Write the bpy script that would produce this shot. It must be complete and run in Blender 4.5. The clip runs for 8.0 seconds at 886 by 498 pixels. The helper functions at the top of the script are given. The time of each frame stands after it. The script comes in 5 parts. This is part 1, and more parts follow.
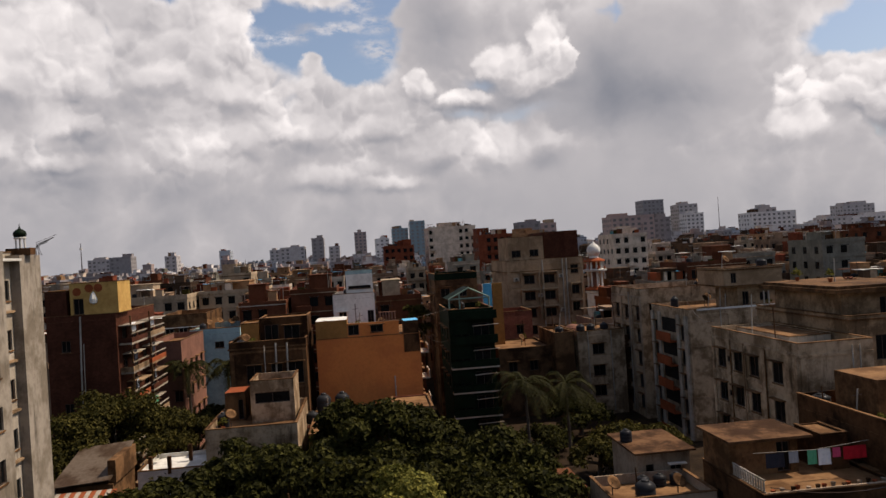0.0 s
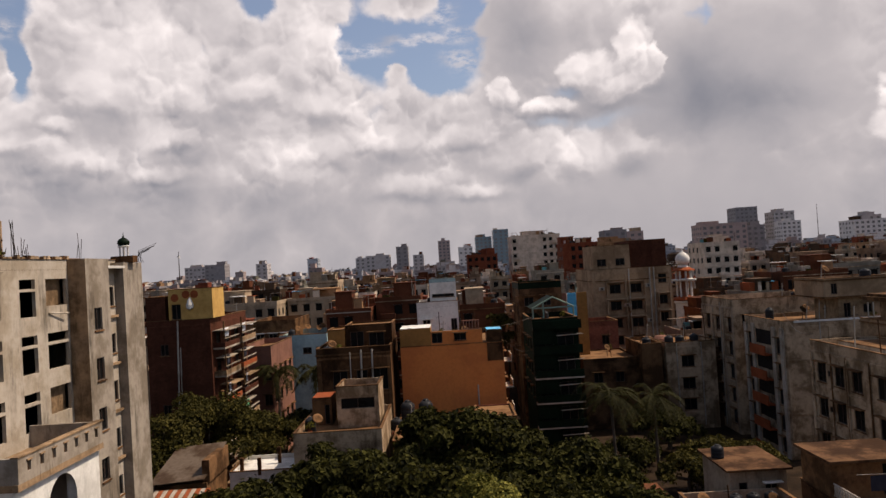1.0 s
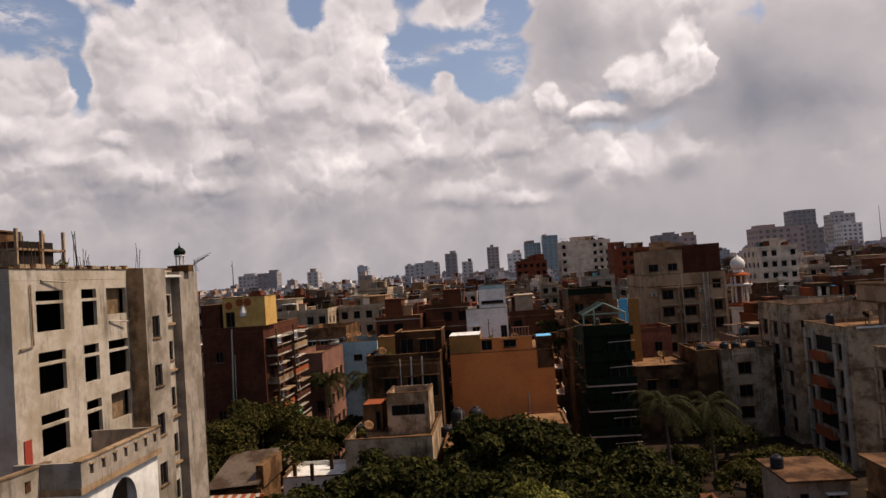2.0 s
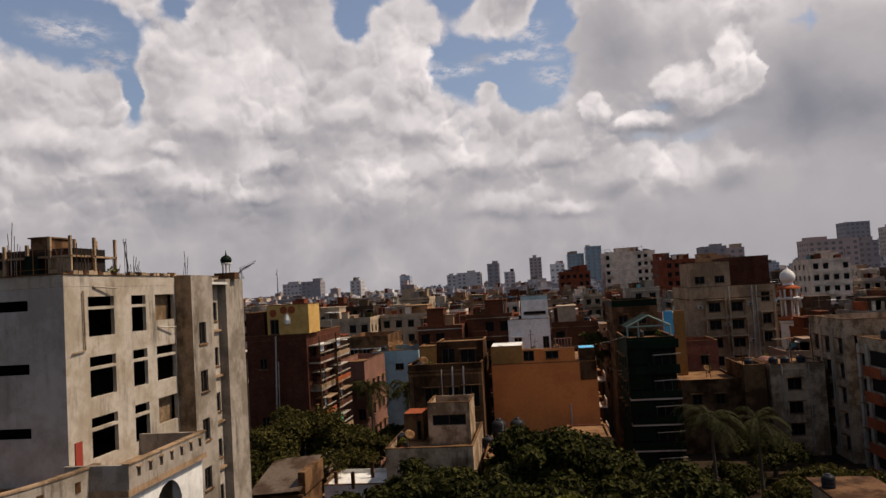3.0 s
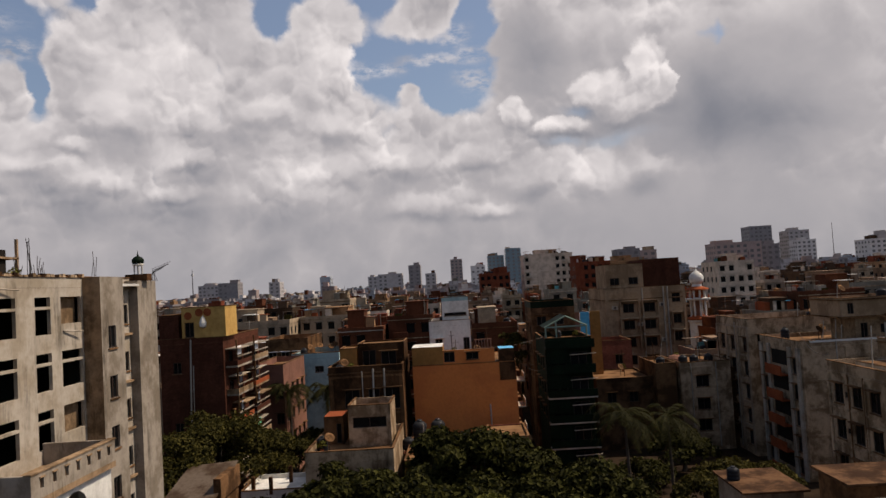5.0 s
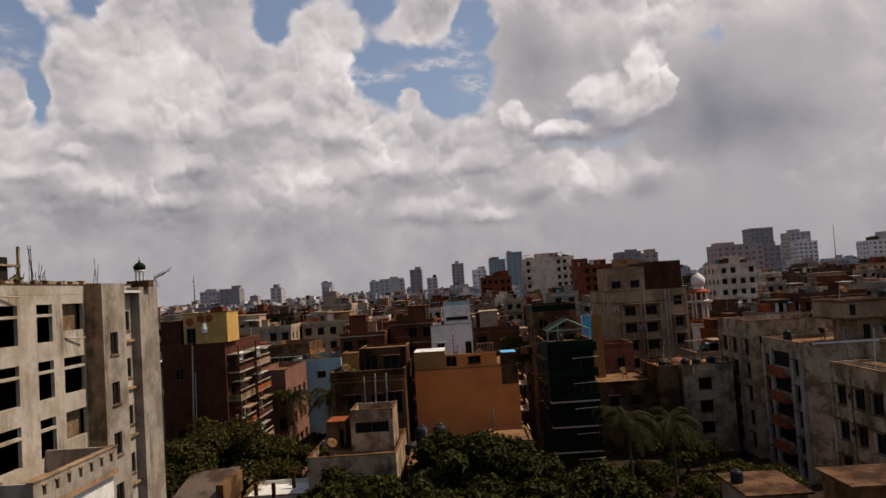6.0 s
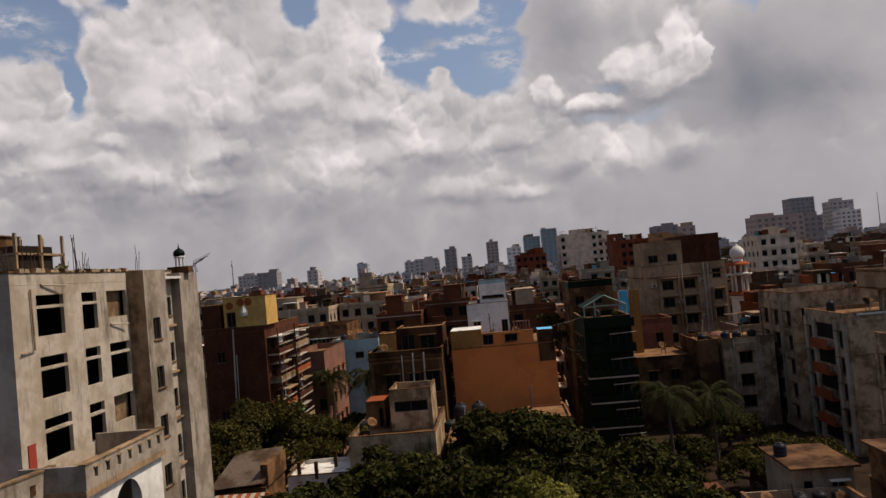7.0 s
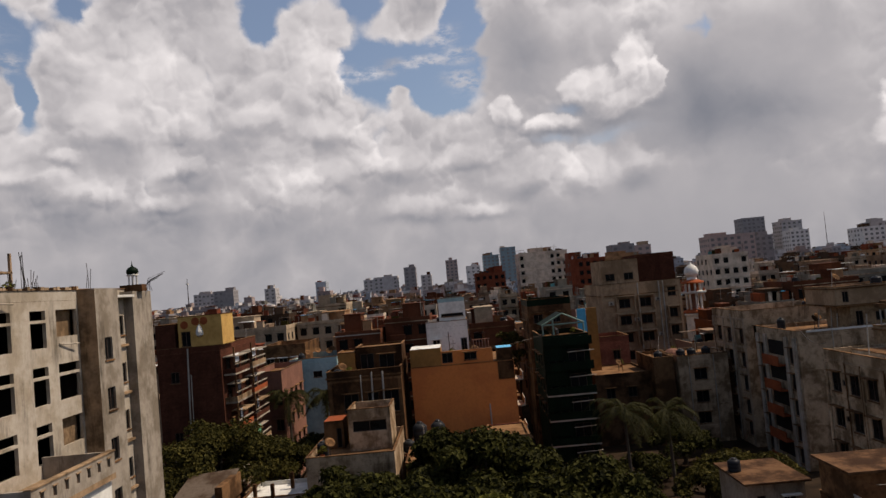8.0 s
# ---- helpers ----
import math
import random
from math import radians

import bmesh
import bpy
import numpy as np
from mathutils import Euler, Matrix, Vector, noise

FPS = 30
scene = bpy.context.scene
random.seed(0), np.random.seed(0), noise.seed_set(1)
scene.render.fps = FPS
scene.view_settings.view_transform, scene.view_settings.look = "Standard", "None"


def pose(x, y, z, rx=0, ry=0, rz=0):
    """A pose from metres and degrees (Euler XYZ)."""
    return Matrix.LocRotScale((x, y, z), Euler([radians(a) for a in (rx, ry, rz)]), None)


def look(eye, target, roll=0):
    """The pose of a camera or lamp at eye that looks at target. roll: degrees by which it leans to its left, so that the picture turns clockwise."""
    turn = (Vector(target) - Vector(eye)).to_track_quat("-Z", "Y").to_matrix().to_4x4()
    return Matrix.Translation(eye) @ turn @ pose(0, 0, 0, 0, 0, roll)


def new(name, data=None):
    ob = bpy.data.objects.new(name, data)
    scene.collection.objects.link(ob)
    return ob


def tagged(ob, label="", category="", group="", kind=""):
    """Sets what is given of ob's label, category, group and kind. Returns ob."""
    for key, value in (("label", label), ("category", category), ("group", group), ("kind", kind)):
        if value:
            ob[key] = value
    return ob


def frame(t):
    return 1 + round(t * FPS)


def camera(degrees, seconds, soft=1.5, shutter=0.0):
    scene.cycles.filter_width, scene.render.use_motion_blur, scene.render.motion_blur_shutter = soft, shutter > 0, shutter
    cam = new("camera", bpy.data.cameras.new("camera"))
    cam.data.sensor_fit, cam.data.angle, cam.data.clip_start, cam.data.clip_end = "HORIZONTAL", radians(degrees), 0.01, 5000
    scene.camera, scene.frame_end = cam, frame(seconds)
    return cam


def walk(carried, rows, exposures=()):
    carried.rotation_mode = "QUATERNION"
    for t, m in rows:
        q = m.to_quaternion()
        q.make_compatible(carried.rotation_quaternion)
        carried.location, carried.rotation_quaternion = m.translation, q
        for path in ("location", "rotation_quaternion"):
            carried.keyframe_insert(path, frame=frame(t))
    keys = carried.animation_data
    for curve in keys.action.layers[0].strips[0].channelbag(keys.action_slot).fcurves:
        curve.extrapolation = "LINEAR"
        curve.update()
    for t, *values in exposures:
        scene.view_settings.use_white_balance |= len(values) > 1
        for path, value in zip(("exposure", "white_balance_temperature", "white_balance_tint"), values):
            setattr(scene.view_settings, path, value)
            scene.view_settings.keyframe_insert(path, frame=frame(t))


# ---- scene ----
# The camera turns on a rooftop where it stands; the eye is 24 m above the street.
EYE = 24.0
cam = camera(61.0, 8.0, soft=1.5)
TURNS = [
    (0.0, 90.212, 3.676, -6.001), (0.5, 90.858, 3.548, -2.321), (1.0, 91.260, 3.512, 0.356),
    (1.5, 91.246, 3.532, 1.409), (2.0, 92.024, 3.939, 4.094), (2.2, 91.898, 3.508, 4.936),
    (3.3, 93.218, 3.469, 7.548), (3.5, 92.987, 3.246, 6.888), (4.0, 91.304, 2.418, 4.914),
    (4.5, 92.131, 2.839, 1.109), (4.7, 92.597, 3.286, 0.765), (5.8, 92.943, 3.523, 3.196),
    (6.0, 93.071, 3.813, 1.413), (6.5, 92.851, 4.158, 1.045), (7.0, 91.683, 5.172, 4.083),
    (7.5, 92.442, 5.773, 4.261), (8.0, 92.795, 5.185, 0.979),
]
walk(cam, [(t, pose(0, 0, EYE, rx, ry, rz)) for t, rx, ry, rz in TURNS],
     [(0.0, 0.10, 6550, 12), (1.0, 0.12, 6700, 15), (1.6, 0.13, 6800, 17), (2.2, 0.06, 6750, 16), (3.5, -0.05, 6550, 12.5), (4.7, -0.08, 6550, 12.5), (6.5, -0.12, 6600, 13.5), (8.0, -0.08, 6500, 12)])

# ---- world: sky, clouds and sun ----
SUN_AZ, SUN_EL = 78.0, 55.0      # degrees clockwise from +y, and above the horizon
world = bpy.data.worlds.new("sky")
scene.world = world
world.use_nodes = True
wt = world.node_tree
wt.nodes.clear()


def plug(tree, socket, value):
    if isinstance(value, bpy.types.NodeSocket):
        tree.links.new(value, socket)
    else:
        socket.default_value = value


def calc(tree, op, a, b=0.0, c=0.0):
    n = tree.nodes.new("ShaderNodeMath")
    n.operation = op
    for s, v in zip(n.inputs, (a, b, c)):
        plug(tree, s, v)
    return n.outputs[0]


def vec(tree, op, a, b=(0, 0, 0)):
    n = tree.nodes.new("ShaderNodeVectorMath")
    n.operation = op
    plug(tree, n.inputs[0], a)
    plug(tree, n.inputs[1], b)
    return n.outputs["Value"] if op in ("DOT_PRODUCT", "LENGTH") else n.outputs[0]


def noise_tex(tree, p, scale, detail=6.0, rough=0.55, colour=False):
    n = tree.nodes.new("ShaderNodeTexNoise")
    n.inputs["Scale"].default_value, n.inputs["Detail"].default_value, n.inputs["Roughness"].default_value = scale, detail, rough
    if p is not None:
        tree.links.new(p, n.inputs["Vector"])
    return n.outputs["Color"] if colour else n.outputs["Fac"]


def ramp(tree, x, lo, hi, a=0.0, b=1.0, smooth=True):
    n = tree.nodes.new("ShaderNodeMapRange")
    n.interpolation_type = "SMOOTHSTEP" if smooth else "LINEAR"
    for s, v in zip(n.inputs, (x, lo, hi, a, b)):
        plug(tree, s, v)
    return n.outputs[0]


def blend(tree, f, a, b, how="MIX"):
    n = tree.nodes.new("ShaderNodeMix")
    n.data_type, n.blend_type = "RGBA", how
    plug(tree, n.inputs[0], f)
    plug(tree, n.inputs[6], a if isinstance(a, bpy.types.NodeSocket) else (*a, 1))
    plug(tree, n.inputs[7], b if isinstance(b, bpy.types.NodeSocket) else (*b, 1))
    return n.outputs[2]


way = wt.nodes.new("ShaderNodeTexCoord").outputs["Generated"]
axes = wt.nodes.new("ShaderNodeSeparateXYZ")
wt.links.new(way, axes.inputs[0])
azim = calc(wt, "MULTIPLY", calc(wt, "ARCTAN2", axes.outputs[0], axes.outputs[1]), 57.3)
elev = calc(wt, "MULTIPLY", calc(wt, "ARCSINE", axes.outputs[2]), 57.3)
join = wt.nodes.new("ShaderNodeCombineXYZ")
wt.links.new(azim, join.inputs[0])
wt.links.new(elev, join.inputs[1])
flat = join.outputs[0]
# billowing edges: the sky's angles shifted by two sizes of noise
big = vec(wt, "MULTIPLY", vec(wt, "SUBTRACT", noise_tex(wt, flat, 0.16, 1.0, 0.5, True), (0.5, 0.5, 0.5)), (2.2, 1.8, 0))
small = vec(wt, "MULTIPLY", vec(wt, "SUBTRACT", noise_tex(wt, flat, 0.7, 4.0, 0.55, True), (0.5, 0.5, 0.5)), (1.5, 1.3, 0))
bent = vec(wt, "ADD", flat, vec(wt, "ADD", big, small))
soft_bent = vec(wt, "ADD", flat, vec(wt, "ADD", big, vec(wt, "MULTIPLY", small, (0.5, 0.5, 0))))


def puff(p, az, el, rx, ry):
    """A round patch of sky: 1 in its middle, falling to 0."""
    q = vec(wt, "MULTIPLY", vec(wt, "SUBTRACT", p, (az, el, 0)), (1 / rx, 1 / ry, 0))
    return calc(wt, "EXPONENT", calc(wt, "MULTIPLY", vec(wt, "DOT_PRODUCT", q, q), -1.0))


def total(values):
    out = values[0]
    for v in values[1:]:
        out = calc(wt, "ADD", out, v)
    return out


def most(values):
    out = values[0]
    for v in values[1:]:
        out = calc(wt, "MAXIMUM", out, v)
    return out


def domes(p, sizes):
    """Height of a cauliflower surface: round domes of several sizes with creases between them."""
    out = []
    for scale, weight in sizes:
        n = wt.nodes.new("ShaderNodeTexVoronoi")
        n.voronoi_dimensions, n.feature = "2D", "SMOOTH_F1"
        n.inputs["Scale"].default_value, n.inputs["Smoothness"].default_value = scale, 0.22
        wt.links.new(p, n.inputs["Vector"])
        out.append(calc(wt, "MULTIPLY", calc(wt, "MULTIPLY", n.outputs["Distance"], n.outputs["Distance"]), -weight))
    return total(out)


SIZES = ((0.24, 0.6), (0.6, 0.32), (1.4, 0.10))
bulge = calc(wt, "ADD", domes(bent, SIZES), 0.25)
# gaps of blue between the clouds: azimuth, elevation, half-widths
GAPS = [(-37.0, 20.2, 4.6, 2.6), (-31.4, 18.6, 4.0, 2.4), (-29.5, 14.9, 0.9, 1.9), (-25.6, 20.9, 1.5, 1.3), (-13.2, 20.2, 1.7, 1.7), (-11.6, 22.4, 3.0, 1.4), (-5.2, 21.4, 2.6, 1.6),
        (-5.2, 16.6, 2.4, 2.6), (-1.6, 16.0, 3.2, 2.4), (1.8, 16.4, 1.7, 2.4), (2.4, 19.6, 1.5, 1.8), (-0.4, 13.7, 1.8, 1.0), (35.4, 13.0, 2.6, 1.5), (38.8, 14.0, 3.4, 2.4)]
# lumps of cloud that stand in the gaps
LUMPS = [(-2.2, 20.4, 2.0, 1.0), (-3.1, 14.3, 0.8, 0.9), (-9.0, 18.4, 1.9, 2.0), (-7.6, 14.6, 1.0, 1.6), (-31.6, 14.6, 2.0, 1.4), (-27.0, 16.4, 1.6, 1.6), (-23.4, 19.6, 2.0, 1.8), (33.6, 10.0, 2.4, 1.1)]
gap = calc(wt, "SUBTRACT", total([puff(bent, *g) for g in GAPS]), most([puff(bent, *g) for g in LUMPS]))
# overhead and behind, unseen, cover breaks into scattered clouds to cut fill light
above = ramp(wt, calc(wt, "ADD", elev, calc(wt, "MULTIPLY", noise_tex(wt, way, 2.2, 4.0, 0.6), 26.0)), 36.0, 46.0, 0.0, 1.0)
above = calc(wt, "MAXIMUM", above, ramp(wt, calc(wt, "ADD", calc(wt, "ABSOLUTE", azim), calc(wt, "MULTIPLY", noise_tex(wt, way, 3.0, 4.0, 0.6), 60.0)), 82.0, 100.0))
rim = ramp(wt, calc(wt, "SUBTRACT", gap, calc(wt, "MULTIPLY", bulge, 0.9)), -0.25, 0.32)
gap = calc(wt, "MAXIMUM", gap, above)
gap = ramp(wt, calc(wt, "SUBTRACT", gap, calc(wt, "MULTIPLY", bulge, 0.9)), 0.24, 0.66)
wisp = most([puff(bent, *w) for w in ((-5.0, 16.4, 2.6, 0.55), (-1.0, 16.9, 3.0, 0.6), (2.2, 17.2, 2.0, 0.7), (2.0, 15.2, 1.5, 0.9), (0.6, 18.6, 1.4, 0.8), (-33.5, 19.0, 3.0, 0.8), (-30.5, 17.2, 2.0, 0.7), (38.0, 15.2, 2.0, 0.6))])
gap = calc(wt, "MULTIPLY", gap, ramp(wt, calc(wt, "MULTIPLY", wisp, ramp(wt, noise_tex(wt, vec(wt, "MULTIPLY", flat, (0.7, 1.6, 1.0)), 0.9, 6.0, 0.65), 0.3, 0.65)), 0.0, 0.9, 1.0, 0.35))
gap = calc(wt, "MAXIMUM", gap, calc(wt, "MULTIPLY", most([puff(bent, *g) for g in ((12.4, 10.1, 2.0, 0.45), (8.4, 10.2, 1.6, 0.35), (9.6, 12.4, 1.0, 0.5))]), 0.45))
# white cumulus heads, crisp along their tops and melting away at their feet
HEADS = [(11.3, 13.9, 2.1, 1.4, 11.0, 14.0), (14.8, 15.2, 1.5, 1.6, 11.0, 14.5), (13.4, 12.8, 2.8, 1.5, 10.8, 13.6), (15.9, 13.6, 1.1, 1.7, 11.0, 14.2), (4.7, 12.6, 1.2, 1.2, 11.2, 12.8), (8.4, 11.5, 2.4, 0.7, 10.7, 11.7),
         (31.6, 9.8, 1.6, 1.5, 6.5, 10.0), (34.2, 9.5, 2.2, 1.8, 5.5, 9.8), (36.9, 8.8, 2.2, 2.2, 4.5, 9.5), (31.8, 7.4, 2.4, 1.4, 5.0, 8.4)]
LOW = [(10.2, 8.0, 1.8, 1.5), (14.0, 7.7, 1.4, 1.3), (6.2, 7.8, 2.0, 1.3), (1.6, 9.6, 2.0, 0.8), (-4.0, 9.6, 2.6, 1.2), (-9.6, 9.0, 2.2, 1.2), (-8.6, 12.4, 2.0, 1.0), (-14.2, 13.6, 1.8, 0.9), (-19.4, 13.4, 1.5, 1.1), (-20.6, 7.9, 1.8, 0.6), (-25.2, 8.6, 1.8, 0.7), (-19.8, 10.2, 1.4, 0.6),
       (-27.2, 10.9, 0.8, 0.5), (-30.4, 9.8, 2.2, 0.7), (-34.8, 11.6, 2.4, 0.9), (-2.6, 6.0, 2.4, 0.8), (2.4, 5.4, 2.2, 0.5), (-24.4, 13.2, 1.5, 1.2)]
tall = wt.nodes.new("ShaderNodeSeparateXYZ")
wt.links.new(bent, tall.inputs[0])


def crown_of(h, lo, hi):
    edge = calc(wt, "ADD", puff(bent, *h[:4]), calc(wt, "MULTIPLY", bulge, 0.55))
    foot = h[4:] or (h[1] - 1.3 * h[3], h[1] + 0.4 * h[3])
    return calc(wt, "MULTIPLY", ramp(wt, edge, lo, hi), ramp(wt, tall.outputs[1], *foot))


head = most([crown_of(h, 0.30, 0.58) for h in HEADS])
low = most([crown_of((h[0], h[1], h[2] * 1.5, h[3] * 1.4), 0.25, 0.85) for h in LOW])
under = most([puff(soft_bent, h[0] + 0.1, h[1] - 1.0 * h[3], h[2] * 0.95, h[3] * 0.5) for h in HEADS + LOW])
# broad grey undersides and brighter stretches: the last number lightens or darkens
GREYS = [(-20.0, 5.5, 20.0, 3.4, -0.07), (21.0, 9.8, 6.0, 2.0, -0.22), (22.5, 12.6, 7.0, 3.8, -0.16), (6.8, 16.6, 2.6, 3.6, -0.30), (9.6, 12.8, 2.4, 1.2, -0.14), (18.6, 12.0, 2.0, 3.0, -0.14), (9.5, 10.6, 4.5, 0.6, -0.18), (-15.8, 11.8, 2.6, 1.0, -0.13), (-19.4, 6.2, 3.2, 0.8, -0.12), (-25.6, 6.8, 2.8, 0.8, -0.12), (-32.0, 8.2, 5.0, 0.6, -0.12)]
LIGHTS = [(-26.0, 16.6, 2.4, 2.0, 0.12), (-9.2, 18.6, 2.0, 2.0, 0.14), (13.5, 18.6, 4.5, 1.5, 0.20), (25.0, 18.0, 5.0, 1.6, 0.14), (-33.6, 12.8, 3.4, 1.6, 0.10), (-9.6, 8.4, 3.0, 1.4, 0.10), (-3.0, 7.6, 3.0, 1.4, 0.08), (-22.0, 16.6, 4.0, 2.6, 0.10), (-10.4, 17.4, 3.0, 2.2, 0.10), (33.0, 7.6, 4.0, 2.4, 0.16), (28.5, 13.4, 2.6, 1.4, 0.08), (9.0, 7.4, 5.0, 1.6, 0.07)]
tone = total([calc(wt, "MULTIPLY", puff(soft_bent, *g[:4]), g[4]) for g in GREYS + LIGHTS])
# light from above and the right on the domes
relief = calc(wt, "SUBTRACT", domes(bent, SIZES), domes(vec(wt, "ADD", bent, (0.18, 0.42, 0)), SIZES))
fade = ramp(wt, elev, 2.5, 9.0, 0.1, 1.0)
patchy = ramp(wt, noise_tex(wt, flat, 0.22, 2.0, 0.5), 0.35, 0.62, 0.25, 1.0)
smooth_grey = ramp(wt, calc(wt, "SUBTRACT", most([puff(soft_bent, 22.0, 12.0, 9.0, 6.0), puff(soft_bent, 6.6, 17.0, 3.4, 3.6), puff(soft_bent, 18.0, 4.0, 9.0, 3.0)]), head), 0.1, 0.6, 1.0, 0.12)
shaped = total([calc(wt, "MULTIPLY", calc(wt, "MULTIPLY", relief, 1.25), calc(wt, "MULTIPLY", fade, calc(wt, "MULTIPLY", smooth_grey, patchy)))])
level = total([0.555, shaped, tone, calc(wt, "MULTIPLY", head, 0.30), calc(wt, "MULTIPLY", low, 0.17), calc(wt, "MULTIPLY", under, -0.19), calc(wt, "MULTIPLY", calc(wt, "MULTIPLY", rim, smooth_grey), 0.13), calc(wt, "MULTIPLY", calc(wt, "MULTIPLY", relief, head), 0.5),
               calc(wt, "MULTIPLY", calc(wt, "MULTIPLY", calc(wt, "SUBTRACT", noise_tex(wt, soft_bent, 0.2, 4.0, 0.52), 0.5), 0.85), calc(wt, "MULTIPLY", ramp(wt, smooth_grey, 0.12, 1.0, 0.35, 1.0), ramp(wt, elev, 3.0, 9.0, 0.45, 1.0))), ramp(wt, elev, 1.0, 12.0, -0.19, 0.0, False)])
pale = wt.nodes.new("ShaderNodeValToRGB")
wt.links.new(level, pale.inputs[0])
pale.color_ramp.elements[0].position, pale.color_ramp.elements[0].color = 0.0, (0.14, 0.16, 0.205, 1)
pale.color_ramp.elements[1].position, pale.color_ramp.elements[1].color = 1.0, (0.95, 0.90, 0.88, 1)
mid = pale.color_ramp.elements.new(0.5)
mid.color = (0.47, 0.45, 0.46, 1)
air = wt.nodes.new("ShaderNodeTexSky")
air.sky_type, air.sun_disc = "NISHITA", False
air.sun_elevation, air.sun_rotation = radians(SUN_EL), radians(SUN_AZ)
air.air_density, air.dust_density, air.ozone_density = 1.0, 2.0, 1.5
blue = vec(wt, "SCALE", air.outputs[0])
blue.node.inputs["Scale"].default_value = 0.115
blue = blend(wt, 0.15, blue, (0.30, 0.285, 0.28))      # thin high haze
open_sky = calc(wt, "MULTIPLY", gap, calc(wt, "SUBTRACT", 1.0, head))
whole = blend(wt, open_sky, pale.outputs[0], blue)
back = wt.nodes.new("ShaderNodeBackground")
wt.links.new(whole, back.inputs[0])
back.inputs[1].default_value = 1.0
wt.links.new(back.outputs[0], wt.nodes.new("ShaderNodeOutputWorld").inputs[0])

sun = new("sun", bpy.data.lights.new("sun", "SUN"))
sun.data.energy, sun.data.angle, sun.data.color = 4.6, radians(0.6), (1.0, 0.88, 0.72)
sx, sy = math.sin(radians(SUN_AZ)) * math.cos(radians(SUN_EL)), math.cos(radians(SUN_AZ)) * math.cos(radians(SUN_EL))
sun.matrix_world = look((60 * sx, 60 * sy, 60 * math.sin(radians(SUN_EL)) + 40), (0, 0, 40))

# ---- materials ----
TOWN_TINT = (0.68, 0.53, 0.40)


def surface(name, colour, second=None, rough=0.85, metal=0.0, grain=3.0, stain=0.35, streak=0.0, bump=0.25, vary=0.0, spec=0.05, island=False):
    """A worn surface: two tones mottled at two sizes, dark weather streaks running down, fine relief, and a shift from object to object."""
    m = bpy.data.materials.new(name)
    m.use_nodes = True
    t = m.node_tree
    out = t.nodes["Principled BSDF"]
    second = second or tuple(c * 0.6 for c in colour)
    if stain >= 0.5:      # a darker, warmer tint over these materials
        colour, second = (tuple(v * k for v, k in zip(c, TOWN_TINT)) for c in (colour, second))
    p = t.nodes.new("ShaderNodeNewGeometry").outputs["Position"]
    info = t.nodes.new("ShaderNodeNewGeometry").outputs["Random Per Island"] if island else t.nodes.new("ShaderNodeObjectInfo").outputs["Random"]
    blotch = ramp(t, noise_tex(t, p, 0.35, 6, 0.68), 0.42, 0.60)
    fine = noise_tex(t, p, grain, 6, 0.7)
    c = blend(t, calc(t, "MULTIPLY", blotch, min(1.0, 1.7 * stain)), colour, second)
    c = blend(t, ramp(t, fine, 0.4, 0.75, 0.0, 0.4), c, tuple(0.75 * v for v in second))
    if streak:
        long = vec(t, "MULTIPLY", p, (1.5, 1.5, 0.2))
        damp = ramp(t, noise_tex(t, vec(t, "MULTIPLY", p, (1.0, 1.0, 0.7)), 0.3, 4, 0.65), 0.42, 0.64, 0.12, 1.0)
        c = blend(t, calc(t, "MULTIPLY", calc(t, "MULTIPLY", ramp(t, noise_tex(t, long, 1.0, 6, 0.72), 0.45, 0.68), damp), streak), c, tuple(0.22 * v for v in second))
    if vary:
        k = ramp(t, info, 0.0, 1.0, 1.0 - vary, 1.0 + vary, False)
        c = vec(t, "SCALE", c)
        t.links.new(k, c.node.inputs["Scale"])
    t.links.new(c, out.inputs["Base Color"])
    plug(t, out.inputs["Roughness"], ramp(t, fine, 0.2, 0.8, max(0.05, rough - 0.12), min(1, rough + 0.08)))
    out.inputs["Metallic"].default_value = metal
    out.inputs["Specular IOR Level"].default_value = spec
    if bump:
        b = t.nodes.new("ShaderNodeBump")
        b.inputs["Strength"].default_value, b.inputs["Distance"].default_value = bump, 0.03
        t.links.new(fine, b.inputs["Height"])
        t.links.new(b.outputs[0], out.inputs["Normal"])
    return m


def masonry(name, brick, joint, vary=0.25):
    """Bare brickwork, bricks of 25 by 7.5 cm, with soot."""
    m = surface(name, brick, tuple(0.5 * v for v in brick), 0.9, streak=0.4, vary=vary)
    t = m.node_tree
    out = t.nodes["Principled BSDF"]
    old = out.inputs["Base Color"].links[0].from_socket
    tex = t.nodes.new("ShaderNodeTexBrick")
    tex.inputs["Scale"].default_value, tex.inputs["Brick Width"].default_value, tex.inputs["Row Height"].default_value, tex.inputs["Mortar Size"].default_value = 1.0, 0.25, 0.085, 0.012
    sep = t.nodes.new("ShaderNodeSeparateXYZ")
    t.links.new(t.nodes.new("ShaderNodeNewGeometry").outputs["Position"], sep.inputs[0])
    com = t.nodes.new("ShaderNodeCombineXYZ")
    t.links.new(calc(t, "ADD", sep.outputs[0], sep.outputs[1]), com.inputs[0])
    t.links.new(sep.outputs[2], com.inputs[1])
    t.links.new(com.outputs[0], tex.inputs["Vector"])
    tex.inputs["Color1"].default_value, tex.inputs["Color2"].default_value, tex.inputs["Mortar"].default_value = (1, 1, 1, 1), (0.6, 0.6, 0.6, 1), (*joint, 1)
    t.links.new(blend(t, 0.8, old, tex.outputs["Color"], "MULTIPLY"), out.inputs["Base Color"])
    return m


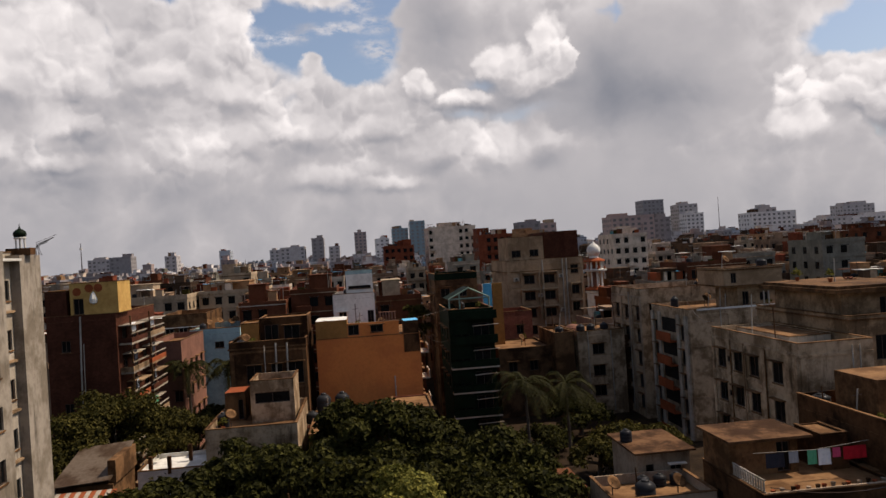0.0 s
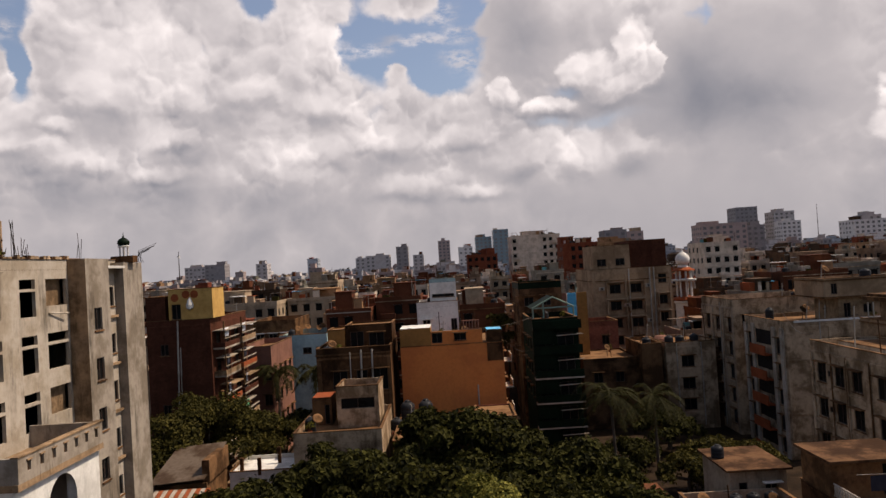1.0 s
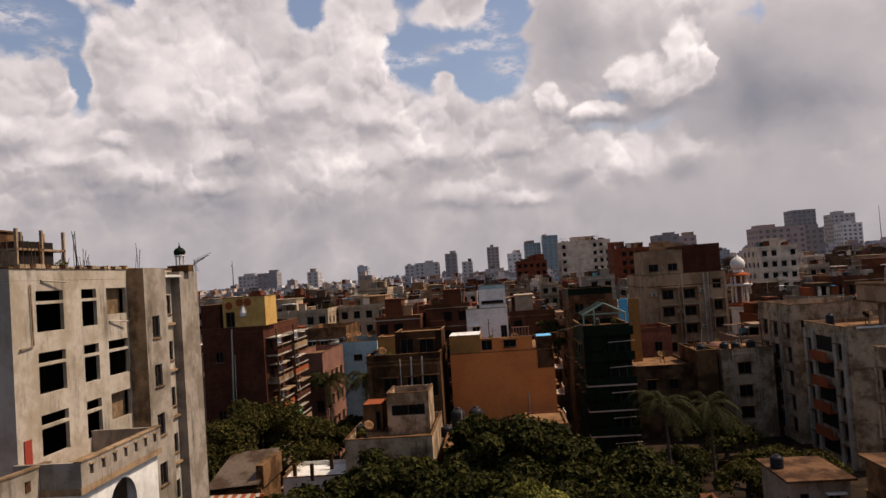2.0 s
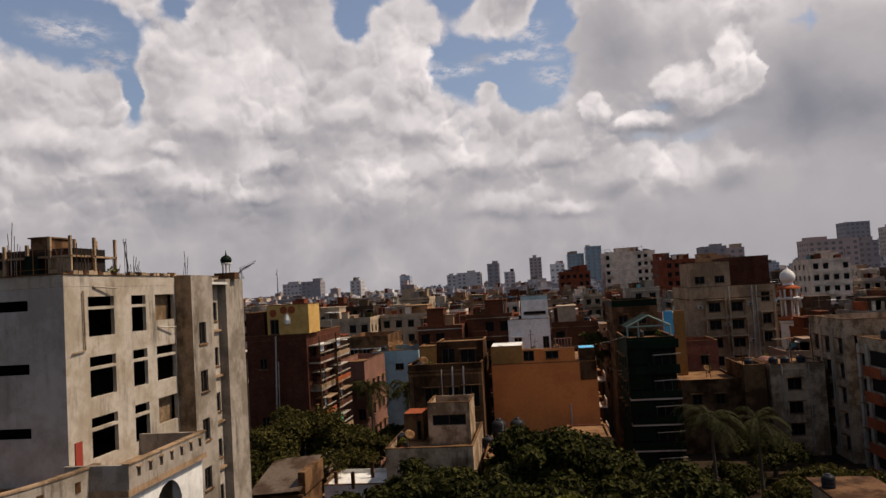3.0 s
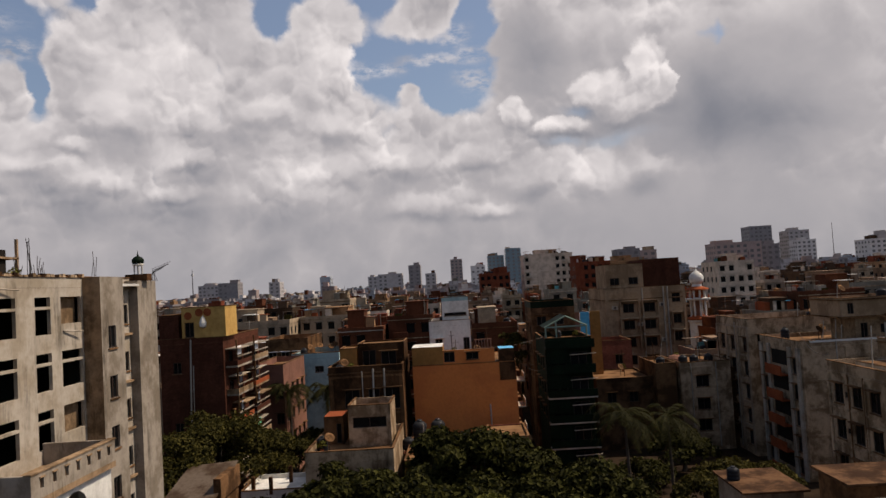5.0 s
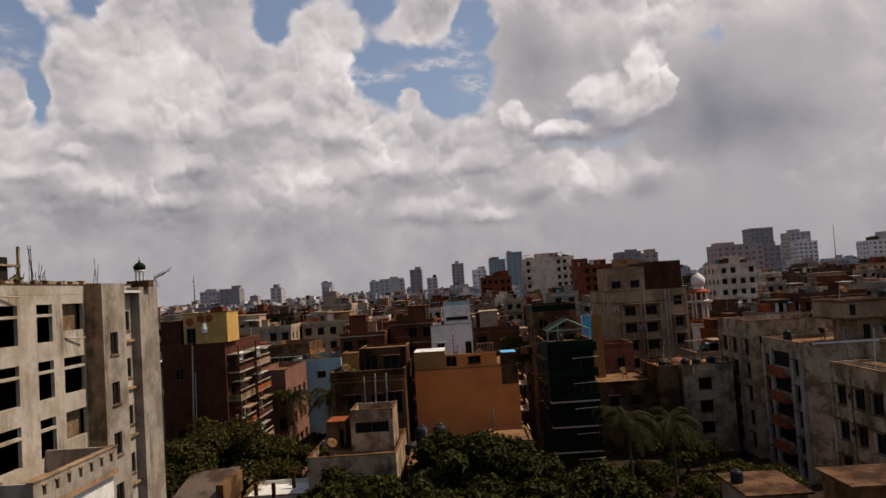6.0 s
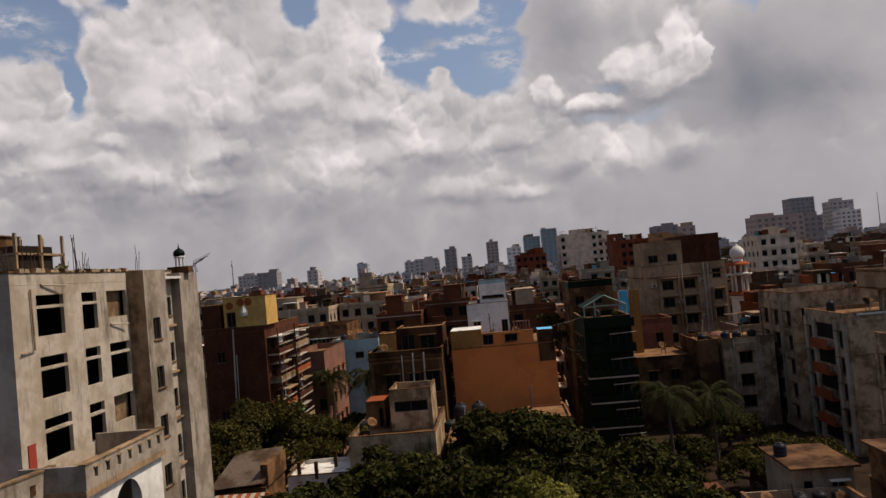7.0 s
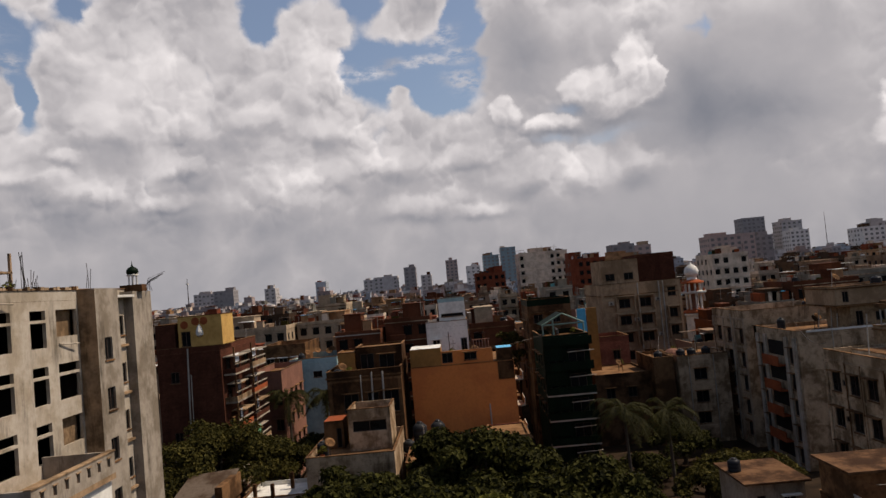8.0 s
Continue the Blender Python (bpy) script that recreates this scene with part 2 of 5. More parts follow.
CONCRETE = surface("weathered_concrete", (0.318, 0.209, 0.120), (0.090, 0.056, 0.030), streak=0.75, stain=0.49)
PALE = surface("pale_render", (0.41, 0.352, 0.282), (0.27, 0.215, 0.15), streak=0.8, stain=0.45)
GREY = surface("grey_cement", (0.265, 0.177, 0.106), (0.095, 0.062, 0.037), streak=0.55, stain=0.6, vary=0.2)
DARKGREY = surface("sooty_cement", (0.133, 0.082, 0.048), (0.037, 0.023, 0.014), streak=0.5, stain=0.6, vary=0.2)
BEIGE = surface("beige_cement", (0.339, 0.228, 0.136), (0.191, 0.121, 0.068), streak=0.5, stain=0.49)
BRICK = masonry("bare_brick", (0.11, 0.04, 0.023), (0.45, 0.42, 0.4))
REDBRICK = masonry("red_brick", (0.26, 0.09, 0.055), (0.5, 0.45, 0.42))
ORANGE = surface("orange_paint", (0.58, 0.19, 0.052), (0.48, 0.15, 0.045), rough=0.7, stain=0.45, streak=0.12, bump=0.1)
OCHRE = surface("ochre_paint", (0.46, 0.28, 0.11), (0.32, 0.2, 0.08), stain=0.5, streak=0.2)
YELLOW = surface("yellow_paint", (0.52, 0.32, 0.10), (0.36, 0.2, 0.06), stain=0.4, streak=0.15)
WHITE = surface("white_paint", (0.70, 0.67, 0.61), (0.46, 0.43, 0.38), stain=0.4, streak=0.25)
PALEBLUE = surface("pale_blue_paint", (0.34, 0.47, 0.46), (0.22, 0.31, 0.31), stain=0.4, streak=0.25)
TEAL = surface("teal_paint", (0.12, 0.33, 0.33), (0.08, 0.2, 0.2), stain=0.4, streak=0.2)
GREEN = surface("green_paint", (0.008, 0.025, 0.015), (0.005, 0.012, 0.007), stain=0.5, streak=0.3, rough=0.6)
MINT = surface("mint_paint", (0.20, 0.27, 0.21), (0.13, 0.17, 0.13), stain=0.3)
TERRACOTTA = surface("terracotta_paint", (0.42, 0.14, 0.07), (0.3, 0.1, 0.05), stain=0.5, streak=0.2)
PINK = surface("pink_paint", (0.22, 0.105, 0.072), (0.14, 0.07, 0.05), stain=0.4, streak=0.25)
RED = surface("red_paint", (0.26, 0.045, 0.03), (0.17, 0.03, 0.02), stain=0.3, rough=0.5)
SKYBLUE = surface("blue_sheet", (0.10, 0.40, 0.62), (0.07, 0.28, 0.45), stain=0.3, rough=0.4)
ROOF = surface("roof_screed", (0.318, 0.219, 0.132), (0.159, 0.102, 0.060), stain=0.8, grain=1.5)
BROWNROOF = surface("brown_roof", (0.19, 0.125, 0.08), (0.055, 0.034, 0.022), stain=0.7, grain=1.5)
RUST = surface("rusty_sheet", (0.22, 0.10, 0.055), (0.11, 0.06, 0.04), rough=0.7, stain=0.8)
TIN = surface("grey_tin", (0.20, 0.19, 0.18), (0.09, 0.07, 0.055), rough=0.6, metal=0.2, stain=0.6)
RAW = surface("raw_cement_plaster", (0.36, 0.315, 0.265), (0.25, 0.21, 0.17), streak=0.3, stain=0.45, grain=1.2)
STAINED = surface("stained_plaster", (0.451, 0.325, 0.208), (0.127, 0.079, 0.040), streak=0.85, stain=0.49, grain=1.6)
PIER = surface("streaked_cement", (0.31, 0.26, 0.205), (0.14, 0.108, 0.075), streak=0.85, stain=0.45, grain=1.6)
LIME = surface("limewashed_cement", (0.371, 0.279, 0.196), (0.212, 0.149, 0.096), streak=0.6, stain=0.45)
STEEL = surface("dark_steel", (0.07, 0.065, 0.06), (0.1, 0.05, 0.03), rough=0.6, metal=0.5, bump=0.0)
PIPE = surface("plastic_pipe", (0.36, 0.32, 0.27), (0.22, 0.19, 0.15), rough=0.5, bump=0.0)
TANK = surface("black_plastic", (0.02, 0.02, 0.022), (0.03, 0.03, 0.03), rough=0.4, bump=0.0)
WOOD = surface("old_wood", (0.12, 0.075, 0.045), (0.07, 0.045, 0.03), stain=0.6)
BARK = surface("bark", (0.10, 0.08, 0.06), (0.06, 0.05, 0.04), grain=8, bump=0.6)
EARTH = surface("street_earth", (0.05, 0.04, 0.03), (0.025, 0.02, 0.016), stain=0.8, grain=1.2)
CLOTH = {k: surface(k + "_cloth", c, rough=0.95, stain=0.2, bump=0.05) for k, c in {"red": (0.5, 0.02, 0.03), "white": (0.7, 0.7, 0.7), "dark": (0.03, 0.03, 0.04), "green": (0.1, 0.35, 0.2), "pink": (0.6, 0.08, 0.16), "grey": (0.3, 0.31, 0.33)}.items()}
FAR = [surface("far_" + k, c, tuple(0.62 * v for v in c), stain=0.49, streak=0.35, vary=0.35, bump=0.0, island=True) for k, c in
       {"grey": (0.265, 0.172, 0.108), "dark": (0.085, 0.052, 0.031), "brown": (0.106, 0.037, 0.018), "cream": (0.37, 0.275, 0.18), "white": (0.615, 0.493, 0.376), "red": (0.201, 0.054, 0.026), "tan": (0.318, 0.177, 0.088), "blue": (0.212, 0.191, 0.148)}.items()]
# Paled colours for the far town: distance haze is put into the base colour.
HAZED = [surface("remote_" + k, c, tuple(0.72 * v for v in c), stain=0.3, streak=0.15, vary=0.3, bump=0.0, island=True) for k, c in
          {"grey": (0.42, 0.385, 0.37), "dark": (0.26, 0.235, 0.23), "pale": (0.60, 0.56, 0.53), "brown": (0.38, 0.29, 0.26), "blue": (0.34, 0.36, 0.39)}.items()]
# Tower claddings, lightened to carry haze in their colour.
SLATE = surface("slate_cladding", (0.26, 0.24, 0.24), (0.2, 0.19, 0.19), rough=0.5, stain=0.3)
BLUEGLASS = surface("blue_curtain_wall", (0.17, 0.23, 0.26), (0.13, 0.18, 0.21), rough=0.25, stain=0.3, bump=0.0, spec=0.5)


def glassy(name, colour, rough):
    m = bpy.data.materials.new(name)
    m.use_nodes = True
    o = m.node_tree.nodes["Principled BSDF"]
    o.inputs["Base Color"].default_value, o.inputs["Roughness"].default_value = (*colour, 1), rough
    o.inputs["Specular IOR Level"].default_value = 0.08
    n = noise_tex(m.node_tree, m.node_tree.nodes.new("ShaderNodeNewGeometry").outputs["Position"], 0.8, 3)
    m.node_tree.links.new(ramp(m.node_tree, n, 0.3, 0.7, rough, rough + 0.25), o.inputs["Roughness"])
    return m


PANE = glassy("dark_window_glass", (0.006, 0.006, 0.006), 0.2)
# Mid-grey panes: the haze before far windows is put into the colour.
HAZEPANE = glassy("hazed_window_glass", (0.15, 0.14, 0.135), 0.55)
# Near-black: the shade behind openings is put into this colour.
SHADE_PAINT = surface("painted_dim_interior", (0.022, 0.018, 0.015), rough=0.95, bump=0.0)


def foliage(name, low, high):
    """Leaves from dark to fresh green, shifting leaf by leaf, letting some light through."""
    m = bpy.data.materials.new(name)
    m.use_nodes = True
    t = m.node_tree
    o = t.nodes["Principled BSDF"]
    g = t.nodes.new("ShaderNodeNewGeometry")
    c = blend(t, g.outputs["Random Per Island"], low, high)
    c = blend(t, ramp(t, noise_tex(t, g.outputs["Position"], 0.5, 3), 0.4, 0.7, 0, 0.5), c, tuple(0.6 * v for v in low))
    t.links.new(c, o.inputs["Base Color"])
    o.inputs["Roughness"].default_value, o.inputs["Specular IOR Level"].default_value = 0.7, 0.05
    tr = t.nodes.new("ShaderNodeBsdfTranslucent")
    t.links.new(c, tr.inputs[0])
    mix = t.nodes.new("ShaderNodeMixShader")
    mix.inputs[0].default_value = 0.25
    t.links.new(o.outputs[0], mix.inputs[1])
    t.links.new(tr.outputs[0], mix.inputs[2])
    t.links.new(mix.outputs[0], t.nodes["Material Output"].inputs[0])
    return m


LEAF = foliage("dark_leaves", (0.004, 0.005, 0.001), (0.062, 0.058, 0.013))
LEAF_OLIVE = foliage("olive_leaves", (0.014, 0.014, 0.003), (0.09, 0.074, 0.017))
LEAF_FRESH = foliage("fresh_leaves", (0.05, 0.055, 0.010), (0.24, 0.21, 0.045))
LEAF_PALM = foliage("palm_leaves", (0.004, 0.0045, 0.001), (0.05, 0.045, 0.012))

# ---- building blocks ----
class Solid:
    """Gathers corners and faces of one mesh."""

    def __init__(self):
        self.v, self.f = [], []

    def quad(self, a, b, c, d):
        n = len(self.v)
        self.v += [a, b, c, d]
        self.f.append((n, n + 1, n + 2, n + 3))
        return self

    def box(self, x0, x1, y0, y1, z0, z1):
        n = len(self.v)
        self.v += [(x, y, z) for z in (z0, z1) for x, y in ((x0, y0), (x1, y0), (x1, y1), (x0, y1))]
        self.f += [tuple(n + i for i in q) for q in ((0, 3, 2, 1), (4, 5, 6, 7), (0, 1, 5, 4), (1, 2, 6, 5), (2, 3, 7, 6), (3, 0, 4, 7))]
        return self

    def tube(self, points, radii, sides=8, cap=True):
        """A round bar through the points, with a radius at each."""
        n0 = len(self.v)
        for i, p in enumerate(points):
            p = Vector(p)
            d = (Vector(points[min(i + 1, len(points) - 1)]) - Vector(points[max(i - 1, 0)])).normalized()
            a = d.orthogonal().normalized()
            b = d.cross(a)
            r = radii[i] if isinstance(radii, (list, tuple)) else radii
            for k in range(sides):
                t = 2 * math.pi * k / sides
                self.v.append(tuple(p + r * (math.cos(t) * a + math.sin(t) * b)))
        for i in range(len(points) - 1):
            for k in range(sides):
                a, b = n0 + i * sides + k, n0 + i * sides + (k + 1) % sides
                self.f.append((a, b, b + sides, a + sides))
        if cap:
            self.f.append(tuple(n0 + k for k in reversed(range(sides))))
            self.f.append(tuple(n0 + (len(points) - 1) * sides + k for k in range(sides)))
        return self

    def lathe(self, profile, x=0.0, y=0.0, sides=16):
        """A turned form from (radius, height) pairs."""
        n0 = len(self.v)
        for r, z in profile:
            for k in range(sides):
                t = 2 * math.pi * k / sides
                self.v.append((x + r * math.cos(t), y + r * math.sin(t), z))
        for i in range(len(profile) - 1):
            for k in range(sides):
                a, b = n0 + i * sides + k, n0 + i * sides + (k + 1) % sides
                self.f.append((a, b, b + sides, a + sides))
        self.f.append(tuple(n0 + k for k in reversed(range(sides))))
        self.f.append(tuple(n0 + (len(profile) - 1) * sides + k for k in range(sides)))
        return self

    def mesh(self, name, material, smooth=False):
        me = bpy.data.meshes.new(name)
        me.from_pydata(self.v, [], self.f)
        me.materials.append(material)
        if smooth:
            me.polygons.foreach_set("use_smooth", [True] * len(me.polygons))
        me.update()
        return me


def part(name, solid, material, parent, label="", smooth=False, at=None):
    """One mesh under a thing or a part."""
    me = solid if isinstance(solid, bpy.types.Mesh) else solid.mesh(name, material, smooth)
    ob = new(name, me)
    ob.parent = parent
    if at is not None:
        ob.matrix_basis = at
    if label:
        tagged(ob, label)
    return ob


def thing(name, label, category, m=None, group="", kind=""):
    ob = new(name)
    ob.empty_display_size = 0.5
    if m is not None:
        ob.matrix_basis = m
    return tagged(ob, label, category, group, kind)


WINDOWS = {}


def window_meshes(w, h, style):
    """Meshes of one window, shared by all of its size: frame, pane, sill and the concrete shade over it. Origin in the middle of the opening, on the wall's face."""
    key = (round(w, 1), round(h, 1), style)
    if key not in WINDOWS:
        a, b = w / 2, h / 2
        f = Solid()
        t = 0.06
        outer, inner = [(-a, -b), (a, -b), (a, b), (-a, b)], [(-a + t, -b + t), (a - t, -b + t), (a - t, b - t), (-a + t, b - t)]
        f.v = [(x, y, z) for y in (0.08, 0.14) for ring in (outer, inner) for x, z in ring]
        for k in range(4):
            n = (k + 1) % 4
            f.f += [(k, n, 4 + n, 4 + k), (8 + k, 12 + k, 12 + n, 8 + n), (4 + k, 4 + n, 12 + n, 12 + k), (k, 8 + k, 8 + n, n)]
        bar = Solid().box(-0.03, 0.03, 0.09, 0.13, -b + t, b - t)
        pane = Solid().quad((-a, 0.13, -b), (a, 0.13, -b), (a, 0.13, b), (-a, 0.13, b))
        sill = Solid().box(-a - 0.08, a + 0.08, -0.08, -0.003, -b - 0.09, -b)
        shade = Solid().box(-a - 0.2, a + 0.2, -0.45, -0.003, b + 0.05, b + 0.13)
        WINDOWS[key] = [f.mesh("window", STEEL if style != "white" else PALE), bar.mesh("mullion", STEEL if style != "white" else PALE), pane.mesh("pane", PANE), sill.mesh("sill", GREY if style != "white" else WHITE), shade.mesh("sunshade", GREY if style != "white" else WHITE)]
    return WINDOWS[key]


def put_window(parent, m, w, h, style):
    frame_mesh, bar, pane, sill, shade = window_meshes(w, h, style)
    win = part("window", frame_mesh, None, parent, at=m)
    if w > 0.7:
        part("mullion", bar, None, win)
    part("pane", pane, None, win)
    if style not in ("bare", "slit"):
        part("sill", sill, None, win)
        if style != "flush":
            part("sunshade", shade, None, win)
    return win


def pierced(s, wall, a0, a1, z0, z1, at, holes, deep=0.2):
    """One face of a wall with its openings cut through. wall: S, N, W or E; at: the plane; holes in absolute metres along the wall."""
    cuts_a = sorted({a0, a1, *[v for h in holes for v in h[:2]]})
    cuts_z = sorted({z0, z1, *[v for h in holes for v in h[2:4]]})
    sign = {"S": 1, "N": -1, "W": 1, "E": -1}[wall]

    def pt(a, z, d):
        return (a, at + sign * d, z) if wall in "SN" else (at + sign * d, a, z)

    flip = wall in "NW"

    def q(p1, p2, p3, p4):
        s.quad(p4, p3, p2, p1) if flip else s.quad(p1, p2, p3, p4)

    for i in range(len(cuts_a) - 1):
        for j in range(len(cuts_z) - 1):
            ca, cz = (cuts_a[i] + cuts_a[i + 1]) / 2, (cuts_z[j] + cuts_z[j + 1]) / 2
            if any(h[0] < ca < h[1] and h[2] < cz < h[3] for h in holes):
                continue
            q(pt(cuts_a[i], cuts_z[j], 0), pt(cuts_a[i + 1], cuts_z[j], 0), pt(cuts_a[i + 1], cuts_z[j + 1], 0), pt(cuts_a[i], cuts_z[j + 1], 0))
    for h in holes:
        b0, b1, c0, c1 = h[:4]
        for p1, p2 in (((b0, c0), (b1, c0)), ((b1, c0), (b1, c1)), ((b1, c1), (b0, c1)), ((b0, c1), (b0, c0))):
            q(pt(*p1, 0), pt(*p1, deep), pt(*p2, deep), pt(*p2, 0))


def building(name, label, x0, x1, y0, y1, top, mat, base=0.0, S=(), W=(), E=(), parapet=0.8, roof=None, para_mat=None, ledges=(), group="", category="building", front=None):
    """A house with its walls along x and y: walls with real openings, windows, roof slab and parapet. S faces the camera's side."""
    cx, cy = (x0 + x1) / 2, (y0 + y1) / 2
    root = thing(name, label, category, pose(cx, cy, base), group)
    back_to = Matrix.Translation((-cx, -cy, -base))
    s = Solid()
    face = Solid() if front else s
    pierced(face, "S", x0, x1, base, top, y0, S)
    if front:
        part("front_wall", face, front, root, "raw unpainted cement wall", at=back_to)
    pierced(s, "N", x0, x1, base, top, y1, ())
    pierced(s, "W", y0, y1, base, top, x0, W)
    pierced(s, "E", y0, y1, base, top, x1, E)
    part("wall", s, mat, root, at=back_to)
    part("roof", Solid().box(x0 + 0.02, x1 - 0.02, y0 + 0.02, y1 - 0.02, top - 0.2, top + 0.01), roof or ROOF, root, at=back_to)
    if parapet:
        t = 0.13
        p = Solid().box(x0, x1, y0, y0 + t, top + 0.012, top + parapet).box(x0, x1, y1 - t, y1, top + 0.012, top + parapet)
        p.box(x0, x0 + t, y0 + t, y1 - t, top + 0.012, top + parapet).box(x1 - t, x1, y0 + t, y1 - t, top + 0.012, top + parapet)
        part("parapet", p, para_mat or mat, root, at=back_to)
        k = Solid()
        o = 0.05
        k.box(x0 - o, x1 + o, y0 - o, y0 + t + o, top + parapet + 0.002, top + parapet + 0.07).box(x0 - o, x0 + t + o, y0 + t + o, y1 + o, top + parapet + 0.002, top + parapet + 0.07)
        k.box(x1 - t - o, x1 + o, y0 + t + o, y1 + o, top + parapet + 0.002, top + parapet + 0.07)
        part("coping", k, GREY, root, at=back_to)
    for z in ledges:
        part("ledge", Solid().box(x0 - 0.12, x1 + 0.12, y0 - 0.12, y0 - 0.003, z - 0.08, z + 0.08).box(x0 - 0.12, x0 - 0.003, y0, y1, z - 0.08, z + 0.08), GREY, root, at=back_to)
    for wall, holes in (("S", S), ("W", W), ("E", E)):
        for h in holes:
            style = h[4] if len(h) > 4 else "grille"
            if style == "open":
                continue
            a, z, w, t = (h[0] + h[1]) / 2, (h[2] + h[3]) / 2, h[1] - h[0], h[3] - h[2]
            m = {"S": lambda: pose(a, y0, z), "W": lambda: pose(x0, a, z, 0, 0, -90), "E": lambda: pose(x1, a, z, 0, 0, 90)}[wall]()
            put_window(root, back_to @ m, w, t, style)
    return root, back_to


def dress(root, m, wall, at, a0, a1, floors, piers, mat, pipes=()):
    """Floor bands, piers and waste pipes that stand proud of a wall facing S or W."""
    def slab(a, b, z0, z1, out):
        return Solid().box(a, b, at - out, at - 0.003, z0, z1) if wall == "S" else Solid().box(at - out, at - 0.003, a, b, z0, z1)
    for z in floors:
        part("floor_band", slab(a0, a1, z - 0.1, z + 0.1, 0.09), mat, root, at=m)
    for a in piers:
        part("pier", slab(a - 0.2, a + 0.2, 0.2, max(floors) - 0.11, 0.13), mat, root, at=m)
    for a in pipes:
        p0, p1 = ((a, at - 0.2, 0.5), (a, at - 0.2, max(floors) + 0.6)) if wall == "S" else ((at - 0.2, a, 0.5), (at - 0.2, a, max(floors) + 0.6))
        part("waste_pipe", Solid().tube([p0, p1], 0.06, 6), PIPE, root, at=m)


def grid(cols, rows, w, h, style="grille", skip=()):
    """Openings from columns' middles and rows' sills."""
    return [(c - w / 2, c + w / 2, r, r + h, style) for i, c in enumerate(cols) for j, r in enumerate(rows) if (i, j) not in skip]


def spread(a, b, n):
    return [a + (b - a) * (i + 0.5) / n for i in range(n)]


def water_tank(x, y, z, r=0.55, h=1.2, group="rooftop water tanks"):
    root = thing("water_tank", "black plastic water tank standing on a flat roof", "water tank", pose(x, y, z), group)
    part("body", Solid().lathe([(r * 0.96, 0), (r, 0.08), (r, h * 0.25), (r * 0.96, h * 0.28), (r, h * 0.32), (r, h * 0.55), (r * 0.96, h * 0.58), (r, h * 0.62), (r, h * 0.8), (r * 0.55, h * 0.97)]), TANK, root, smooth=True)
    part("lid", Solid().lathe([(r * 0.4, h * 0.95), (r * 0.4, h * 1.02), (r * 0.3, h * 1.06)]), TANK, root)
    return root


def pipe_run(x, y, z0, z1, lean=0.0, r=0.05, mat=None):
    root = thing("drain_pipe", "pale plastic pipe running up a wall", "pipe", pose(x, y, z0), "pipes")
    part("pipe", Solid().tube([(0, 0, 0), (lean * 0.5, 0, (z1 - z0) / 2), (lean, 0, z1 - z0)], r), mat or PIPE, root)
    part("collar", Solid().tube([(lean * 0.5, 0, (z1 - z0) / 2 - 0.08), (lean * 0.5, 0, (z1 - z0) / 2 + 0.08)], r * 1.4), mat or PIPE, root)
    return root


def rebar_bundle(x, y, z, n, h, rnd, group="starter bars"):
    root = thing("rebar_bundle", "rusty steel starter bars sticking up from a roof", "rebar", pose(x, y, z), group)
    for i in range(n):
        a, b = rnd.uniform(-0.22, 0.22), rnd.uniform(-0.22, 0.22)
        k = h * rnd.uniform(0.6, 1.0)
        part("bar", Solid().tube([(a, b, -0.1), (a + rnd.uniform(-0.05, 0.05), b, k * 0.5), (a + rnd.uniform(-0.15, 0.15), b + rnd.uniform(-0.1, 0.1), k)], 0.018, 5), STEEL, root)
    return root


def railing(name, label, p, q, h, n, mat, group="railings"):
    """A row of upright balusters between two rails, from p to q."""
    p, q = Vector(p), Vector(q)
    d = q - p
    root = thing(name, label, "railing", Matrix.Translation(p), group)
    part("top_rail", Solid().tube([(0, 0, h), tuple(d + Vector((0, 0, h)))], 0.06, 6), mat, root)
    part("bottom_rail", Solid().tube([(0, 0, 0.06), tuple(d + Vector((0, 0, 0.06)))], 0.05, 6), mat, root)
    me = Solid().lathe([(0.05, 0.06), (0.08, 0.2), (0.05, 0.38), (0.07, 0.5), (0.045, h)], sides=8).mesh("baluster", mat, True)
    for i in range(n):
        part("baluster", me, None, root, at=Matrix.Translation(d * ((i + 0.5) / n)))
    return root

# ---- ground ----
g = Solid()
g.quad((-4500, -4500, 0), (4500, -4500, 0), (4500, 4500, 0), (-4500, 4500, 0))
tagged(new("ground", g.mesh("ground", EARTH)), "dusty dark street earth between the houses", "ground", kind="structure")

rng = random.Random(11)

# the roof under the camera, behind and below the view
building("apartment_building", "grey rooftop building that carries the camera", -9, 9, -16, -1.0, 22.3, CONCRETE, parapet=0)

# ---- the unfinished white block beside the camera ----
XR, YA, YB, TOP = -22.2, 32.9, 50.2, 25.7
flo = [22.6, 19.6, 16.6, 13.6, 10.6, 7.6, 4.6]
holes = []
for i, z in enumerate(flo):
    holes += [(34.8, 37.1, z, z + 1.35, "open"), (34.8, 37.1, z + 1.5, z + 2.0, "open"), (38.8, 40.3, z, z + 1.35, "open"), (38.8, 40.3, z + 1.5, z + 2.0, "open")]
    if i % 2:
        holes += [(41.35, 43.6, z, z + 1.35, "open"), (41.35, 43.6, z + 1.5, z + 2.0, "open")]
    else:
        holes += [(41.35, 43.6, z + 0.5, z + 2.0, "open")]
slits = [(-29.5, -24.05, z + 1.45, z + 1.95, "open") for z in flo] + [(-40.5, -32.0, z + 1.45, z + 1.95, "open") for z in flo]
lb, lbm = building("unfinished_building", "unfinished pale concrete block with empty black window openings", -46, XR, YA, YB, TOP - 0.6, PALE, S=slits, E=holes, parapet=0.6, roof=ROOF, front=RAW)
